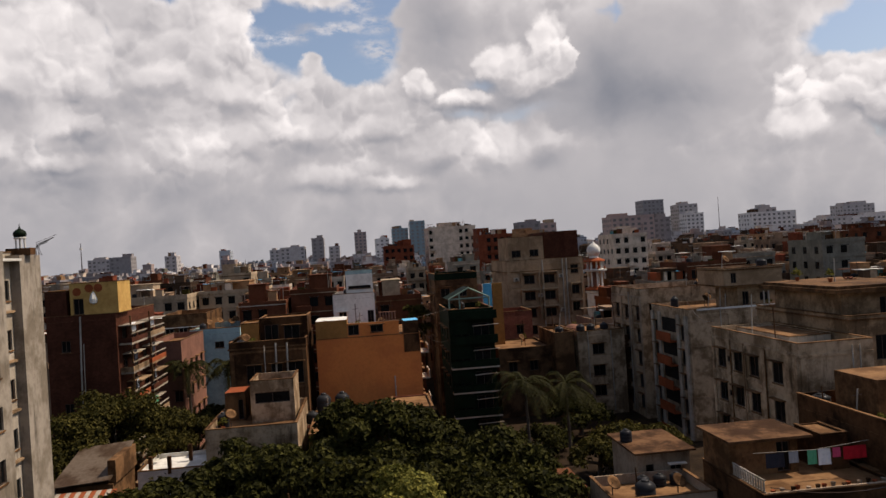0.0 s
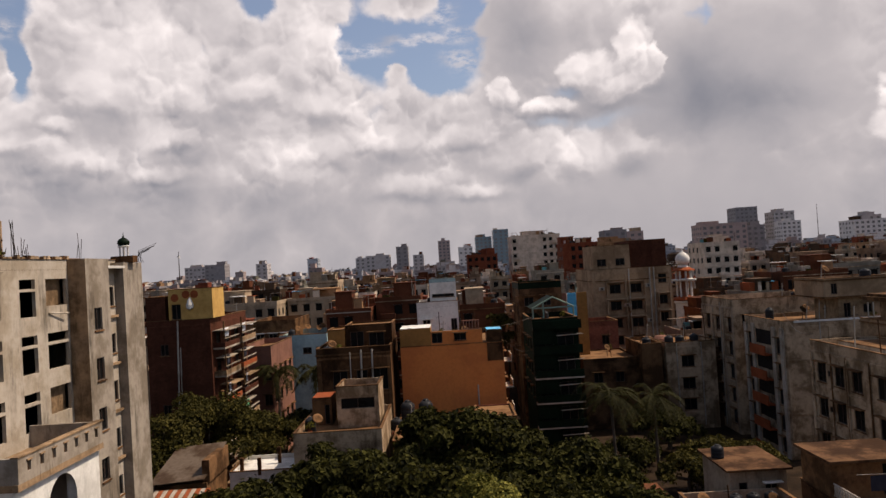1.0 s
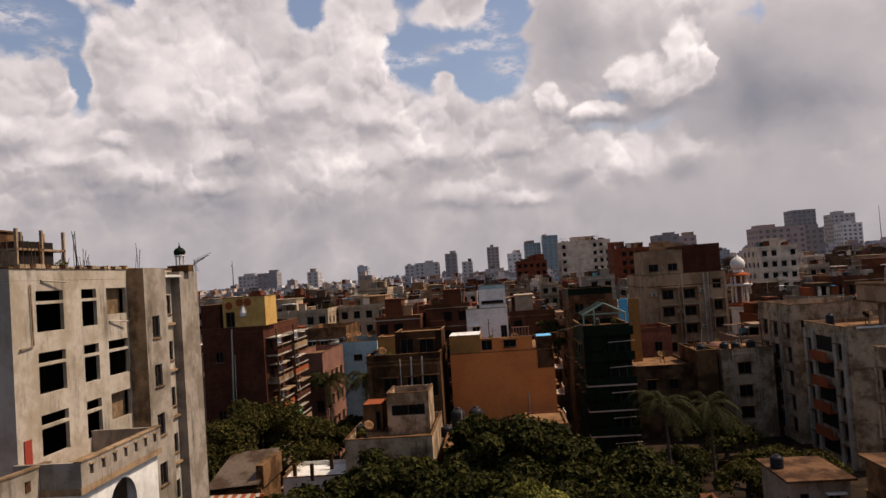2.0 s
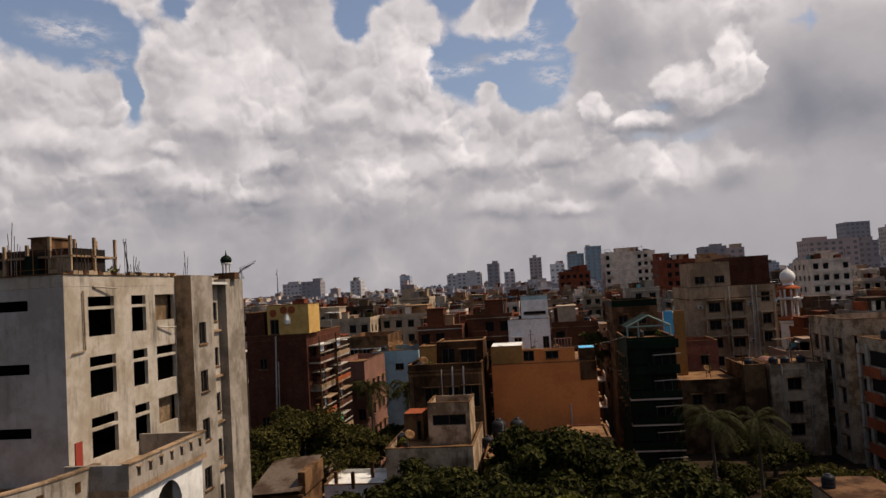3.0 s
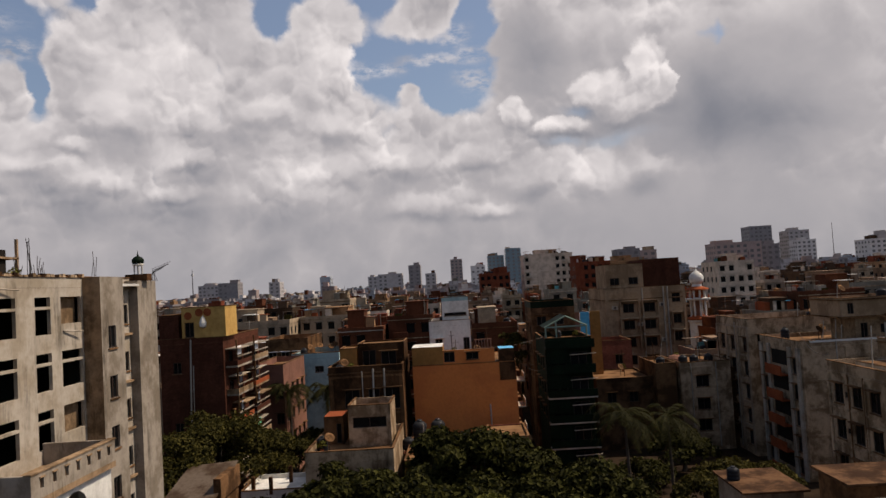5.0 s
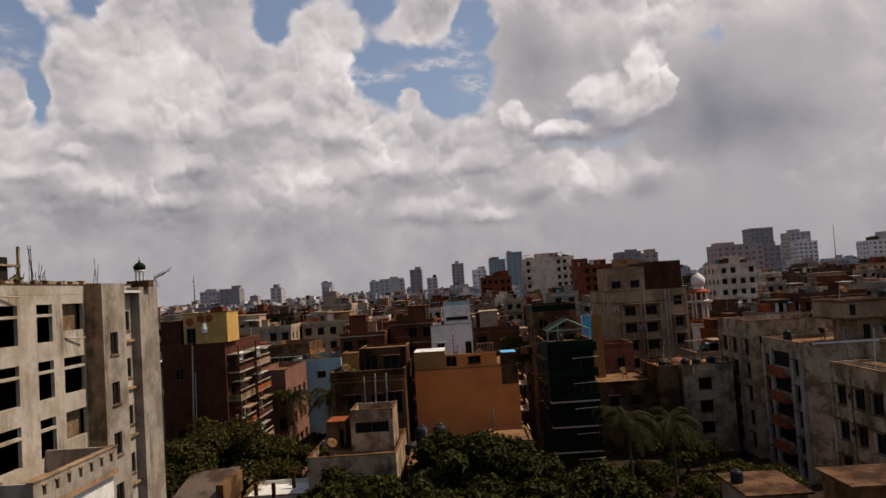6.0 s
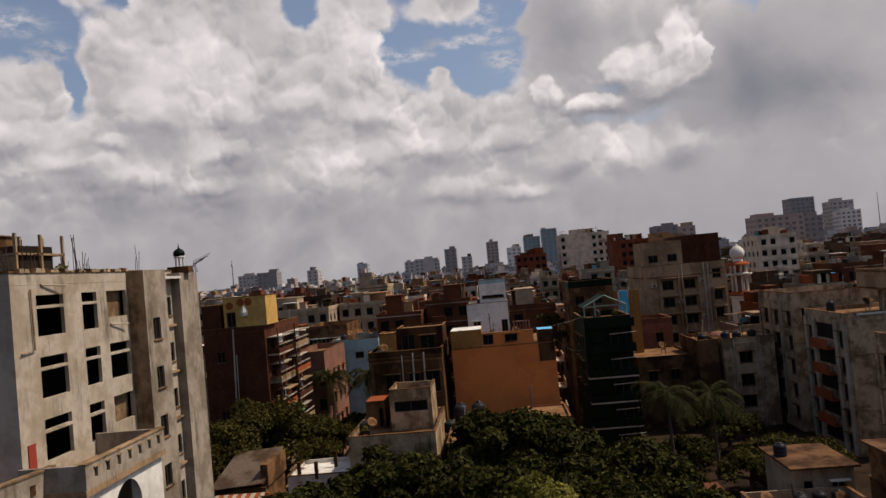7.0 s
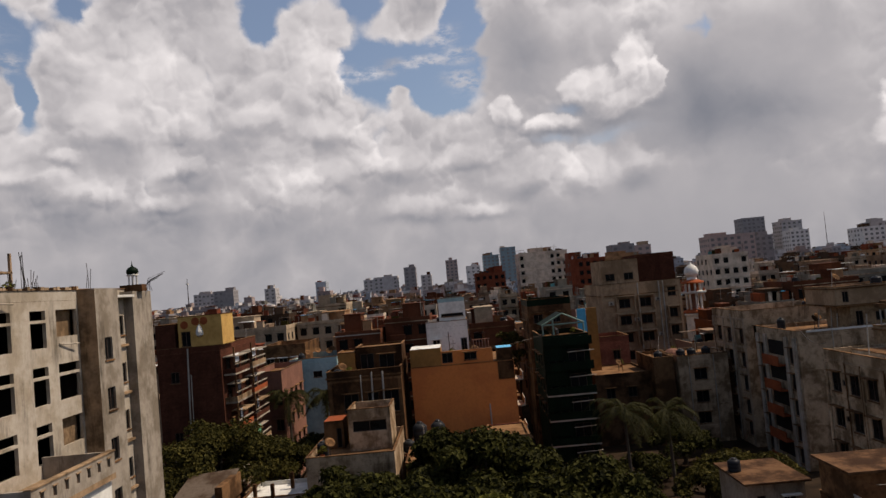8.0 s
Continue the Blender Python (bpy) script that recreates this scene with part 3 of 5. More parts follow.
# Floors and inner wall hold the indoor shade as near-black colour.
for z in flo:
    part("floor_slab", Solid().box(-45.7, XR - 0.35, YA + 0.3, YB - 0.3, z - 0.95, z - 0.75), SHADE_PAINT, lb, at=lbm)
part("inner_wall", Solid().box(-27.2, -27.0, YA + 0.3, YB - 0.3, 1.0, TOP - 0.9), SHADE_PAINT, lb, "bare inner wall coloured near-black for indoor shade", at=lbm)
for i, z in enumerate(flo):
    if i % 2 == 0:
        part("loggia_back", Solid().box(XR - 0.55, XR - 0.45, 41.1, 43.75, z - 0.7, z + 2.1), CONCRETE, lb, at=lbm)
# stair block, slot, window strip and end pier
sw = [(44.65, 45.65, z, z + 1.35, "flush") for z in (21.4, 18.4, 15.4, 12.4, 9.4, 6.4)]
s = Solid()
# This side turns from the sun; its shade is deepened by a darker concrete.
part("stair_side", Solid().quad((XR + 0.004, 43.8, 0), (XR + 1.06, 43.8, 0), (XR + 1.06, 43.8, TOP), (XR + 0.004, 43.8, TOP)), CONCRETE, lb, "raw stair block side, coloured darker for its shade", at=lbm)
pierced(s, "E", 43.8, 46.8, 0, TOP, XR + 1.06, sw)
pierced(s, "N", XR + 0.004, XR + 1.06, 0, TOP, 46.8, ())
s.quad((XR, 43.8, TOP), (XR + 1.06, 43.8, TOP), (XR + 1.06, 46.8, TOP), (XR, 46.8, TOP))
part("stair_block", s, PIER, lb, "stained grey concrete stair block", at=lbm)
for h in sw:
    put_window(lb, lbm @ pose(XR + 1.06, (h[0] + h[1]) / 2, (h[2] + h[3]) / 2, 0, 0, 90), 1.0, 1.35, "flush")
s = Solid()
st = [(48.45, 49.15, z, z + 1.25, "flush") for z in (22.7, 19.65, 16.6, 13.55, 10.5, 7.45)]
pierced(s, "E", 48.0, 49.4, 0, 25.1, XR + 0.25, st)
pierced(s, "S", XR + 0.004, XR + 0.25, 0, 25.1, 48.0, ())
s.quad((XR, 48.0, 25.1), (XR + 0.25, 48.0, 25.1), (XR + 0.25, 49.4, 25.1), (XR, 49.4, 25.1))
part("window_strip", s, PALE, lb, "whitewashed strip of small windows", at=lbm)
for h in st:
    put_window(lb, lbm @ pose(XR + 0.25, (h[0] + h[1]) / 2, (h[2] + h[3]) / 2, 0, 0, 90), 0.7, 1.25, "flush")
    part("band", Solid().box(XR + 0.253, XR + 0.45, 48.05, 49.39, h[2] - 0.75, h[2] - 0.6), CONCRETE, lb, at=lbm)
part("end_pier", Solid().box(XR - 3, XR + 0.85, 49.41, 52.4, 0, TOP - 0.2), PIER, lb, "streaked concrete end pier", at=lbm)
part("slot_beam", Solid().box(XR + 0.1, XR + 1.0, 46.82, 49.4, 25.12, 25.28), WHITE, lb, at=lbm)
part("waste_pipe", Solid().tube([(XR + 0.09, 34.3, 24.9), (XR + 0.09, 34.35, 22.0), (XR + 0.09, 33.3, 21.9)], 0.045), CONCRETE, lb, at=lbm)
part("spout", Solid().tube([(XR + 0.05, 35.2, 25.1), (XR + 0.3, 36.9, 25.0)], 0.045), PALE, lb, at=lbm)
part("spout", Solid().tube([(XR + 0.05, 41.5, 22.7), (XR + 0.3, 43.2, 22.6)], 0.045), PALE, lb, at=lbm)
part("door", Solid().box(XR + 0.01, XR + 0.06, 33.35, 33.9, 15.6, 17.7), RED, lb, "small red steel door", at=lbm)
for x, y, n, h in ((-22.6, 33.4, 5, 1.6), (-22.7, 35.0, 3, 0.9), (-23.0, 40.2, 9, 2.2), (-23.5, 39.4, 4, 1.2), (-24.2, 43.0, 6, 1.3), (-22.8, 46.2, 3, 1.9), (-30, 38, 8, 2.0), (-27, 34, 6, 2.4), (-25.5, 33.8, 5, 2.9)):
    rebar_bundle(x, y, TOP - 0.6, n, h + 0.6, rng)
for k in range(26):
    ya = YA + 0.3 + k * 0.42
    part("mortar_lump", Solid().box(XR - 0.16, XR + 0.07, ya, ya + rng.uniform(0.2, 0.4), TOP - 0.005, TOP + rng.uniform(0.08, 0.22)), STAINED if k % 3 else DARKGREY, lb, at=lbm)
# lantern with a small green dome on the end pier
lan = thing("roof_lantern", "small lantern with a dark green dome on the concrete end pier", "lantern", pose(-21.75, 50.6, TOP - 0.2))
part("plinth", Solid().box(-0.75, 0.75, -0.4, 0.4, 0, 0.45), DARKGREY, lan)
for k in range(6):
    a = k * math.pi / 3
    part("post", Solid().tube([(0.28 * math.cos(a), 0.28 * math.sin(a), 0.45), (0.28 * math.cos(a), 0.28 * math.sin(a), 1.05)], 0.045), WHITE, lan)
part("ring", Solid().lathe([(0.36, 1.05), (0.38, 1.12), (0.34, 1.16)]), WHITE, lan)
part("dome", Solid().lathe([(0.33, 1.16), (0.4, 1.32), (0.37, 1.48), (0.24, 1.62), (0.08, 1.7), (0.03, 1.85), (0.015, 2.05)]), GREEN, lan, smooth=True)
for k in range(7):
    a = rng.uniform(-0.3, 0.5)
    rb = rng.uniform(0.8, 1.9)
    if k == 0:
        bent_bars = thing("bent_rebar", "bent rusty bars leaning over the roof edge", "rebar", pose(-21.6, 51.6, TOP - 0.2))
    part("bar", Solid().tube([(0.1 * k, 0.05 * k, -0.02), (0.3 + 0.5 * a, 0.2, 0.3 + 0.3 * rb), (0.5 + rb * 0.7, 0.5 * a, 0.4 + 0.5 * rb)], 0.018, 5), STEEL, bent_bars)

# terrace porch in front of the block, with niches in its parapet
porch = thing("terrace_porch", "pale stained terrace porch with niched parapet and arches", "terrace", pose(-20.4, 35.5, 0))
pm = Matrix.Translation((20.4, -35.5, 0))
px0, px1, py0, py1, pz = -22.19, -18.5, 31.6, 39.3, 15.9
s = Solid()
arches = [(34.3, 36.9, 9.0, 15.3)]
pierced(s, "E", py0, py1, 0, pz - 0.3, px1 - 0.25, arches, 0.5)
pierced(s, "S", px0, px1 - 0.25, 0, pz - 0.3, py0, ())
pierced(s, "N", px0, px1 - 0.25, 0, pz - 0.3, py1, ())
part("wall", s, WHITE, porch, at=pm)
n_arch = Solid()
for b0, b1, c0, c1 in arches:       # round heads
    r, mid_y = (b1 - b0) / 2, (b0 + b1) / 2
    for k in range(12):
        a0, a1 = math.pi * k / 12, math.pi * (k + 1) / 12
        ya, za, yb, zb = mid_y - r * math.cos(a0), c1 - r + r * math.sin(a0), mid_y - r * math.cos(a1), c1 - r + r * math.sin(a1)
        n_arch.quad((px1 - 0.247, ya, za), (px1 - 0.247, yb, zb), (px1 - 0.247, yb, c1 + 0.001), (px1 - 0.247, ya, c1 + 0.001))
part("arch_head", n_arch, WHITE, porch, at=pm)
# Panel behind the arch, with its shade painted in.
part("arch_back", Solid().box(px0 + 0.5, px0 + 0.6, py0 + 0.3, py1 - 0.3, 0.1, pz - 0.5), SHADE_PAINT, porch, at=pm)
part("cornice", Solid().box(px0, px1, py0 - 0.05, py1 + 0.05, pz - 0.3, pz), CONCRETE, porch, at=pm)
niche_y = [32.3 + 1.03 * i for i in range(7)]
s = Solid()
pierced(s, "E", py0, py1, pz, 17.0, px1, [(y, y + 0.3, 16.3, 16.75) for y in niche_y], 0.12)
pierced(s, "W", py0 + 0.2, py1 - 0.2, pz, 17.0, px1 - 0.25, ())
s.quad((px1 - 0.25, py0, 17.0), (px1, py0, 17.0), (px1, py1, 17.0), (px1 - 0.25, py1, 17.0))
s.box(px0 + 0.6, px1 - 0.251, py0, py0 + 0.2, pz, 17.0).box(px0, px1 - 0.251, py1 - 0.2, py1, pz, 17.0)
s.quad((px1 - 0.25, py0, pz), (px1, py0, pz), (px1, py0, 17.0), (px1 - 0.25, py0, 17.0))
part("parapet", s, PIER, porch, "cream parapet with small dark niches", at=pm)
for y in niche_y:
    # Niche back in dark cement: the recess shade is put into its colour.
    part("niche", Solid().quad((px1 - 0.118, y, 16.3), (px1 - 0.118, y + 0.3, 16.3), (px1 - 0.118, y + 0.3, 16.75), (px1 - 0.118, y, 16.75)), DARKGREY, porch, at=pm)
    part("hood", Solid().box(px1 + 0.002, px1 + 0.06, y - 0.06, y + 0.36, 16.76, 16.82), CONCRETE, porch, at=pm)
part("coping", Solid().box(px1 - 0.3, px1 + 0.05, py0 - 0.05, py1 + 0.05, 17.002, 17.07), CONCRETE, porch, at=pm)
# curving wing of the terrace
wing = thing("curved_terrace", "curved pale terrace wall with niches below the unfinished block", "terrace", pose(-22, 28, 0))
wm = Matrix.Translation((22, -28, 0))
arc = [(-20.35 - 6.2 * (1 - math.cos(t)), 32.4 - 9.5 * math.sin(t)) for t in [i * 0.11 for i in range(13)]]
wall_s, cope = Solid(), Solid()
for s, z0, z1, o in ((wall_s, 0, 16.9, 0.0), (cope, 16.902, 16.98, 0.05)):
    for xa, ya in arc:
        s.v += [(xa + o, ya, z0), (xa + o, ya, z1), (xa - 0.25 - o, ya, z1), (xa - 0.25 - o, ya, z0)]
    for i in range(len(arc) - 1):
        s.f += [(4 * i + k, 4 * i + k + 1, 4 * i + k + 5, 4 * i + k + 4) for k in range(3)]
    s.f += [(0, 1, 2, 3)]
part("wall", wall_s, PIER, wing, at=wm)
part("coping", cope, CONCRETE, wing, at=wm)
part("terrace_floor", Solid().box(-29.5, -20.6, 31.6, 32.88, 15.6, 15.8).box(-29.5, -21.4, 29.0, 31.59, 15.6, 15.8).box(-29.5, -23.4, 25.6, 28.99, 15.6, 15.8), ROOF, wing, at=wm)
for (xa, ya), (xb, yb) in list(zip(arc, arc[1:]))[1::2]:
    ang = math.degrees(math.atan2(yb - ya, xb - xa))
    # No niche is cut here: a small dark block stands in for its shade.
    part("niche", Solid().box(-0.15, 0.15, -0.03, 0.02, 16.05, 16.5), DARKGREY, wing, at=wm @ pose((xa + xb) / 2 + 0.02, (ya + yb) / 2, 0, 0, 0, ang))

# ---- houses round the green court ----
# brown brick block with the yellow room on its roof
bk, bm_ = building("brick_building", "tall dark brown bare brick building with balconies", -32.4, -25.6, 80, 94, 19.3, BRICK, parapet=0.6, S=grid([-30.6, -28.0], [16.2, 13.0, 9.8, 6.6], 0.9, 1.2, "flush", skip=((1, 0), (1, 1), (1, 2), (1, 3), (0, 1))), E=grid([82.5, 86, 89.5, 92.5], [16.6, 13.4, 10.2, 7.0, 3.8], 1.4, 1.6))
for i in range(6):
    z = 18.9 - 3.0 * i
    for ya, yb in ((80.6, 86.2), (87.4, 93.4)):
        part("balcony_slab", Solid().box(-25.59, -24.3, ya, yb, z - 2.4, z - 2.2), (PIER, CONCRETE, PALE)[(i + int(yb)) % 3], bk, at=bm_)
        part("balcony_rail", Solid().box(-24.38, -24.3, ya, yb, z - 2.2, z - 1.7).box(-25.59, -24.39, ya, ya + 0.08, z - 2.2, z - 1.7), (CONCRETE, TERRACOTTA, BRICK)[(i + int(ya)) % 3], bk, at=bm_)
        part("rail_cap", Solid().box(-24.42, -24.28, ya, yb, z - 1.32, z - 1.2), PIER, bk, at=bm_)
        part("washing", Solid().box(-24.55, -24.5, ya + 0.8 + 0.4 * (i % 3), ya + 2.2, z - 1.1, z - 0.2), CLOTH[("white", "dark", "grey", "green")[i % 4]], bk, at=bm_)
        part("shade_slab", Solid().box(-25.59, -24.1 - 0.3 * (i % 2), ya - 0.1 + 0.9 * (i % 3), yb + 0.1 - 0.7 * (i % 2), z - 0.45, z - 0.36), (PIER, PALE, CONCRETE)[i % 3], bk, at=bm_)
        part("balcony_post", Solid().box(-24.45, -24.3, ya, ya + 0.15, z - 1.3, z + 0.58), GREY, bk, at=bm_)
building("rooftop_extension", "brown brick stair head on the brick building", -32.4, -30.3, 80.01, 88, 22.3, BRICK, base=19.32, parapet=0.15, category="roof room")
yr, ym = building("rooftop_room", "yellow painted roof room with orange round motifs", -29.9, -25.2, 79.9, 84, 22.9, YELLOW, base=19.95, parapet=0.25, S=[(-29.6, -28.6, 20.0, 21.6, "flush")], category="roof room")
for x, z in ((-29.2, 22.3), (-28.0, 22.6), (-27.1, 22.6)):
    part("motif", Solid().tube([(x, 79.87, z), (x, 79.89, z)], 0.42, 18), TERRACOTTA, yr, "round orange painted motif", at=ym)
part("stone_motif", Solid().lathe([(0.02, 20.9), (0.36, 21.1), (0.4, 21.5), (0.22, 22.0), (0.03, 22.25)], -27.6, 79.83, 8), WHITE, yr, at=ym)
pipe_run(-29.3, 79.8, 9.0, 19.8, 0.3, 0.09)
pipe_run(-28.9, 79.78, 12.0, 17.0, 0.1, 0.05)
building("apartment_building", "narrow pink plastered apartment building", -27.5, -23.4, 97, 110, 14.2, PINK, E=grid([99, 102, 105, 108], [10.6, 7.4, 4.2], 1.2, 1.5), S=grid([-24], [10.6, 7.4], 1.0, 1.4))
building("house", "pale blue flat-roofed house behind palms", -25.7, -18.6, 112, 124, 14.2, PALEBLUE, S=grid([-21.6, -19.6], [12.2], 1.3, 0.9, "flush") + grid([-24, -20], [8.6], 1.2, 1.3))
building("apartment_building", "grey balcony block with white laundry frames", -31, -24.4, 118, 130, 16.2, GREY, S=grid([-30, -28, -26], [13.6, 10.6], 1.3, 1.4, "white"))

# grey house left of the orange gable
c, cm = building("house", "sooty grey concrete house with rooftop rooms", -14.9, -6.8, 82, 93, 14.8, DARKGREY, S=[(-13.2, -11.6, 11.2, 13.2), (-10.6, -9.4, 11.4, 13.2), (-8.9, -7.2, 11.0, 13.3), (-13.2, -11.6, 7.6, 9.8)], parapet=0.9, ledges=(15.0,))
building("rooftop_room", "dark grey roof room with open veranda", -11.9, -6.7, 84.5, 90, 17.7, DARKGREY, base=14.82, parapet=0.2, S=[(-11.4, -9.9, 15.2, 17.2, "bare"), (-9.3, -7.6, 15.4, 17.0, "grille")], category="roof room")
building("rooftop_room", "ochre painted roof room", -13.9, -12.0, 84.2, 88, 17.4, OCHRE, base=14.82, parapet=0.1, category="roof room")
for x in (-10.1, -8.9):
    pipe_run(x, 81.9, 8.5, 15.4, 0.1, 0.1)
dress(c, cm, "S", 82, -14.9, -6.8, (14.6, 10.6, 7.0), (-14.6, -7.0), GREY, (-11.2,))
# annex with terrace in front of it
an, anm = building("house", "low grey house with walled roof terrace", -14.3, -6.6, 65.5, 77, 9.2, STAINED, parapet=1.0, S=grid([-12.5, -9.5], [5.6], 1.2, 1.4))
building("rooftop_room", "grey roof room with open dark veranda", -11.3, -7.3, 71.5, 76.5, 12.2, STAINED, base=9.22, parapet=0.9, S=[(-10.9, -7.7, 11.0, 12.0, "bare")], category="roof room")
building("rooftop_room", "small grey stair head with red tin roof", -14.0, -12.1, 73.4, 76.6, 11.9, GREY, base=9.22, parapet=0, roof=TERRACOTTA, S=[(-12.8, -12.3, 9.3, 11.2, "flush")], category="roof room")
building("house", "low house with dirty flat roof and tanks", -5.9, 1.5, 68, 80, 8.0, GREY, parapet=0.5)
for x, y in ((-5.1, 79.2), (-3.2, 79.3)):
    water_tank(x, y, 8.02, 0.75, 2.0)
building("house", "low dark red brick outhouse behind trees", 2.0, 6.0, 76, 83, 8.3, REDBRICK, parapet=0.15)

# orange gable
o, om = building("apartment_building", "apartment building with a blank orange painted gable", -5.9, 5.7, 85, 97, 15.0, ORANGE, parapet=0.05, E=grid([87, 90, 93, 96], [12.2, 9.2, 6.2, 3.2], 1.3, 1.5))
building("rooftop_room", "ochre roof room with sheet roof", -5.88, -2.4, 85.01, 90, 17.1, OCHRE, base=15.06, parapet=0, roof=WHITE, category="roof room")
building("rooftop_room", "orange roof wall with small grilles", -2.39, 3.4, 85.01, 85.6, 16.6, ORANGE, base=15.06, parapet=0, S=[(-2.3, -1.1, 15.3, 17.1 - 0.6, "bare"), (0.2, 1.6, 15.5, 16.3, "grille")], category="roof wall")
building("rooftop_room", "dark roof shed with bright blue sheet roof", 3.9, 5.6, 85.02, 88, 16.5, DARKGREY, base=13.0 + 2.06, parapet=0, roof=SKYBLUE, category="roof room")
# No recess is cut: a thin dark slab stands in for its shade.
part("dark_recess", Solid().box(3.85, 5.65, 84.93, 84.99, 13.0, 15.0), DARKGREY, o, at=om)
for i in range(5):
    z = 13.6 - 2.9 * i
    part("balcony", Solid().box(5.71, 6.6, 85.2, 88.5, z - 0.9, z - 0.75).box(6.52, 6.6, 85.2, 88.5, z - 0.75, z), PALE, o, at=om)
pipe_run(2.6, 84.9, 8.0, 10.4, 0, 0.07)
railing("roof_railing", "pink concrete baluster railing on a roof edge", (1.2, 85.3, 16.62), (3.2, 85.3, 16.62), 1.0, 6, PINK)
building("white_house", "white and pale blue house rising behind the orange gable", -4.4, 1.0, 99, 108, 18.6, WHITE, parapet=0.7, S=[(0.0, 0.8, 14.5, 17.0, "flush")] + grid([-3.2], [15.6], 1.0, 1.4, "white"), category="house")
building("rooftop_room", "white roof room with pale blue band", -2.6, 0.9, 99.5, 106, 21.8, WHITE, base=18.62, parapet=0.5, para_mat=PALEBLUE, S=[(-2.3, 0.6, 19.9, 20.3, "flush")], category="roof room")

# green balcony tower
gr, gm = building("apartment_building", "dark green apartment building with stacked balconies", 9.9, 15.5, 92.6, 104, 16.0, GREEN, parapet=0.7, W=grid([95, 98, 101], [12.8, 9.8, 6.8], 1.2, 1.5), S=[(x, x + 2.0, z, z + 1.7, "bare") for z in (13.2, 10.2, 7.2, 4.2, 1.2) for x in (10.4, 12.9)])
for i in range(6):
    z = 15.6 - 3.0 * i
    part("balcony_slab", Solid().box(9.8, 15.7, 91.2, 92.59, z - 0.12, z + 0.06), PALE if i > 1 else GREEN, gr, at=gm)
    part("balcony_front", Solid().box(9.8, 15.7, 91.2, 91.3, z + 0.06, z + 0.95), GREEN, gr, at=gm)
    part("shutter", Solid().box(9.9, 12.4, 91.5, 91.56, z - 1.9, z - 0.13), GREEN, gr, at=gm)
    part("drying_rail", Solid().tube([(12.6, 91.1, z - 0.9), (15.8, 91.1, z - 0.8)], 0.05), PALE, gr, at=gm)
fr = thing("roof_gable", "mint green gable frame standing on the roof", "frame", pose(12.6, 92.8, 16.72))
for a, b in (((-2.6, 0, 1.3), (0, 0, 2.6)), ((0, 0, 2.6), (2.6, 0, 1.3)), ((-2.5, 0, 0), (-2.5, 0, 1.3)), ((2.5, 0, 0), (2.5, 0, 1.3)), ((-1.2, 0, 0), (-1.2, 0, 1.9)), ((-2.6, 0, 1.3), (2.6, 0, 1.3))):
    part("beam", Solid().tube([a, b], 0.1, 6), MINT, fr)
# Added sheet; its dark green stands in for the gloom under the open frame.
part("tin_sheet", Solid().quad((-2.7, 0.1, 1.3), (0, 0.1, 2.65), (0, 5, 2.65), (-2.7, 5, 1.3)).quad((0, 0.1, 2.65), (2.7, 0.1, 1.3), (2.7, 5, 1.3), (0, 5, 2.65)), GREEN, fr, "added sheet coloured dark for the shade beneath the frame")
building("apartment_building", "brown and green block behind the balcony tower", 9.6, 15.6, 105, 115, 20.0, BROWNROOF, parapet=0.9, para_mat=GREEN, S=grid([11, 13.4], [17.6], 1.3, 1.4), W=grid([107, 110, 113], [16.4, 13.4, 10.4], 1.2, 1.5), ledges=(18.9,))
stripes = thing("striped_wall", "roof wall painted in pink, blue and ochre stripes", "wall", pose(18.3, 112, 13.0))
for x, w_, m in ((-1.5, 1.0, PINK), (-0.2, 1.3, SKYBLUE), (1.3, 1.5, OCHRE)):
    part("stripe", Solid().box(x - w_ / 2, x + w_ / 2 - 0.01, 0, 0.3, -6, 5.8), m, stripes)
building("house", "low brown house with rusty flat roof", 18.0, 25.7, 105, 116, 9.5, BROWNROOF, parapet=0.2, S=grid([20, 23], [6.4], 1.2, 1.4))
building("house", "old red brick house behind the palms", 19, 26, 118, 126, 13.0, REDBRICK, S=grid([20.5, 24], [10.2, 7.2], 1.2, 1.4))

# beige block
b, bm2 = building("apartment_building", "large beige cement apartment block with stained walls", 24.7, 38.4, 130, 146, 21.0, BEIGE, parapet=0.6, S=grid([28.6, 32.2], [17.4, 14.5, 11.5, 8.5], 1.9, 1.5) + grid([36.8], [20.0 - 1.2, 15.2, 12.2], 1.4, 1.5), ledges=(19.6,))
building("rooftop_room", "brown cement top storey still in raw brick", 25.2, 31.5, 130.3, 140, 25.2, BEIGE, base=21.02, parapet=0.5, S=grid([26.6, 29.8], [22.2], 1.6, 1.2, "flush"), category="roof room")
building("rooftop_room", "brown raw brick top storey", 31.52, 38.0, 131, 142, 26.0, BRICK, base=21.02, parapet=0.3, category="roof room")
dress(b, bm2, "S", 130, 24.7, 38.4, (20.7, 16.9, 13.9, 10.9, 7.9), (24.95, 30.55, 34.9, 38.15), BEIGE)
for x, z in ((26.2, 18.0), (30.4, 15.0), (34.2, 18.2), (34.2, 12.2), (30.4, 9.2)):
    ac = thing("air_conditioner", "dusty air conditioner box on a wall bracket", "air conditioner", pose(x, 129.6, z), "air conditioners")
    part("casing", Solid().box(-0.45, 0.45, -0.2, 0.25, 0, 0.6), PALE, ac)
    part("fan_grille", Solid().tube([(0, -0.23, 0.3), (0, -0.205, 0.3)], 0.22, 12), STEEL, ac)
    part("bracket", Solid().box(-0.4, 0.4, -0.1, 0.39, -0.06, -0.002), STEEL, ac)
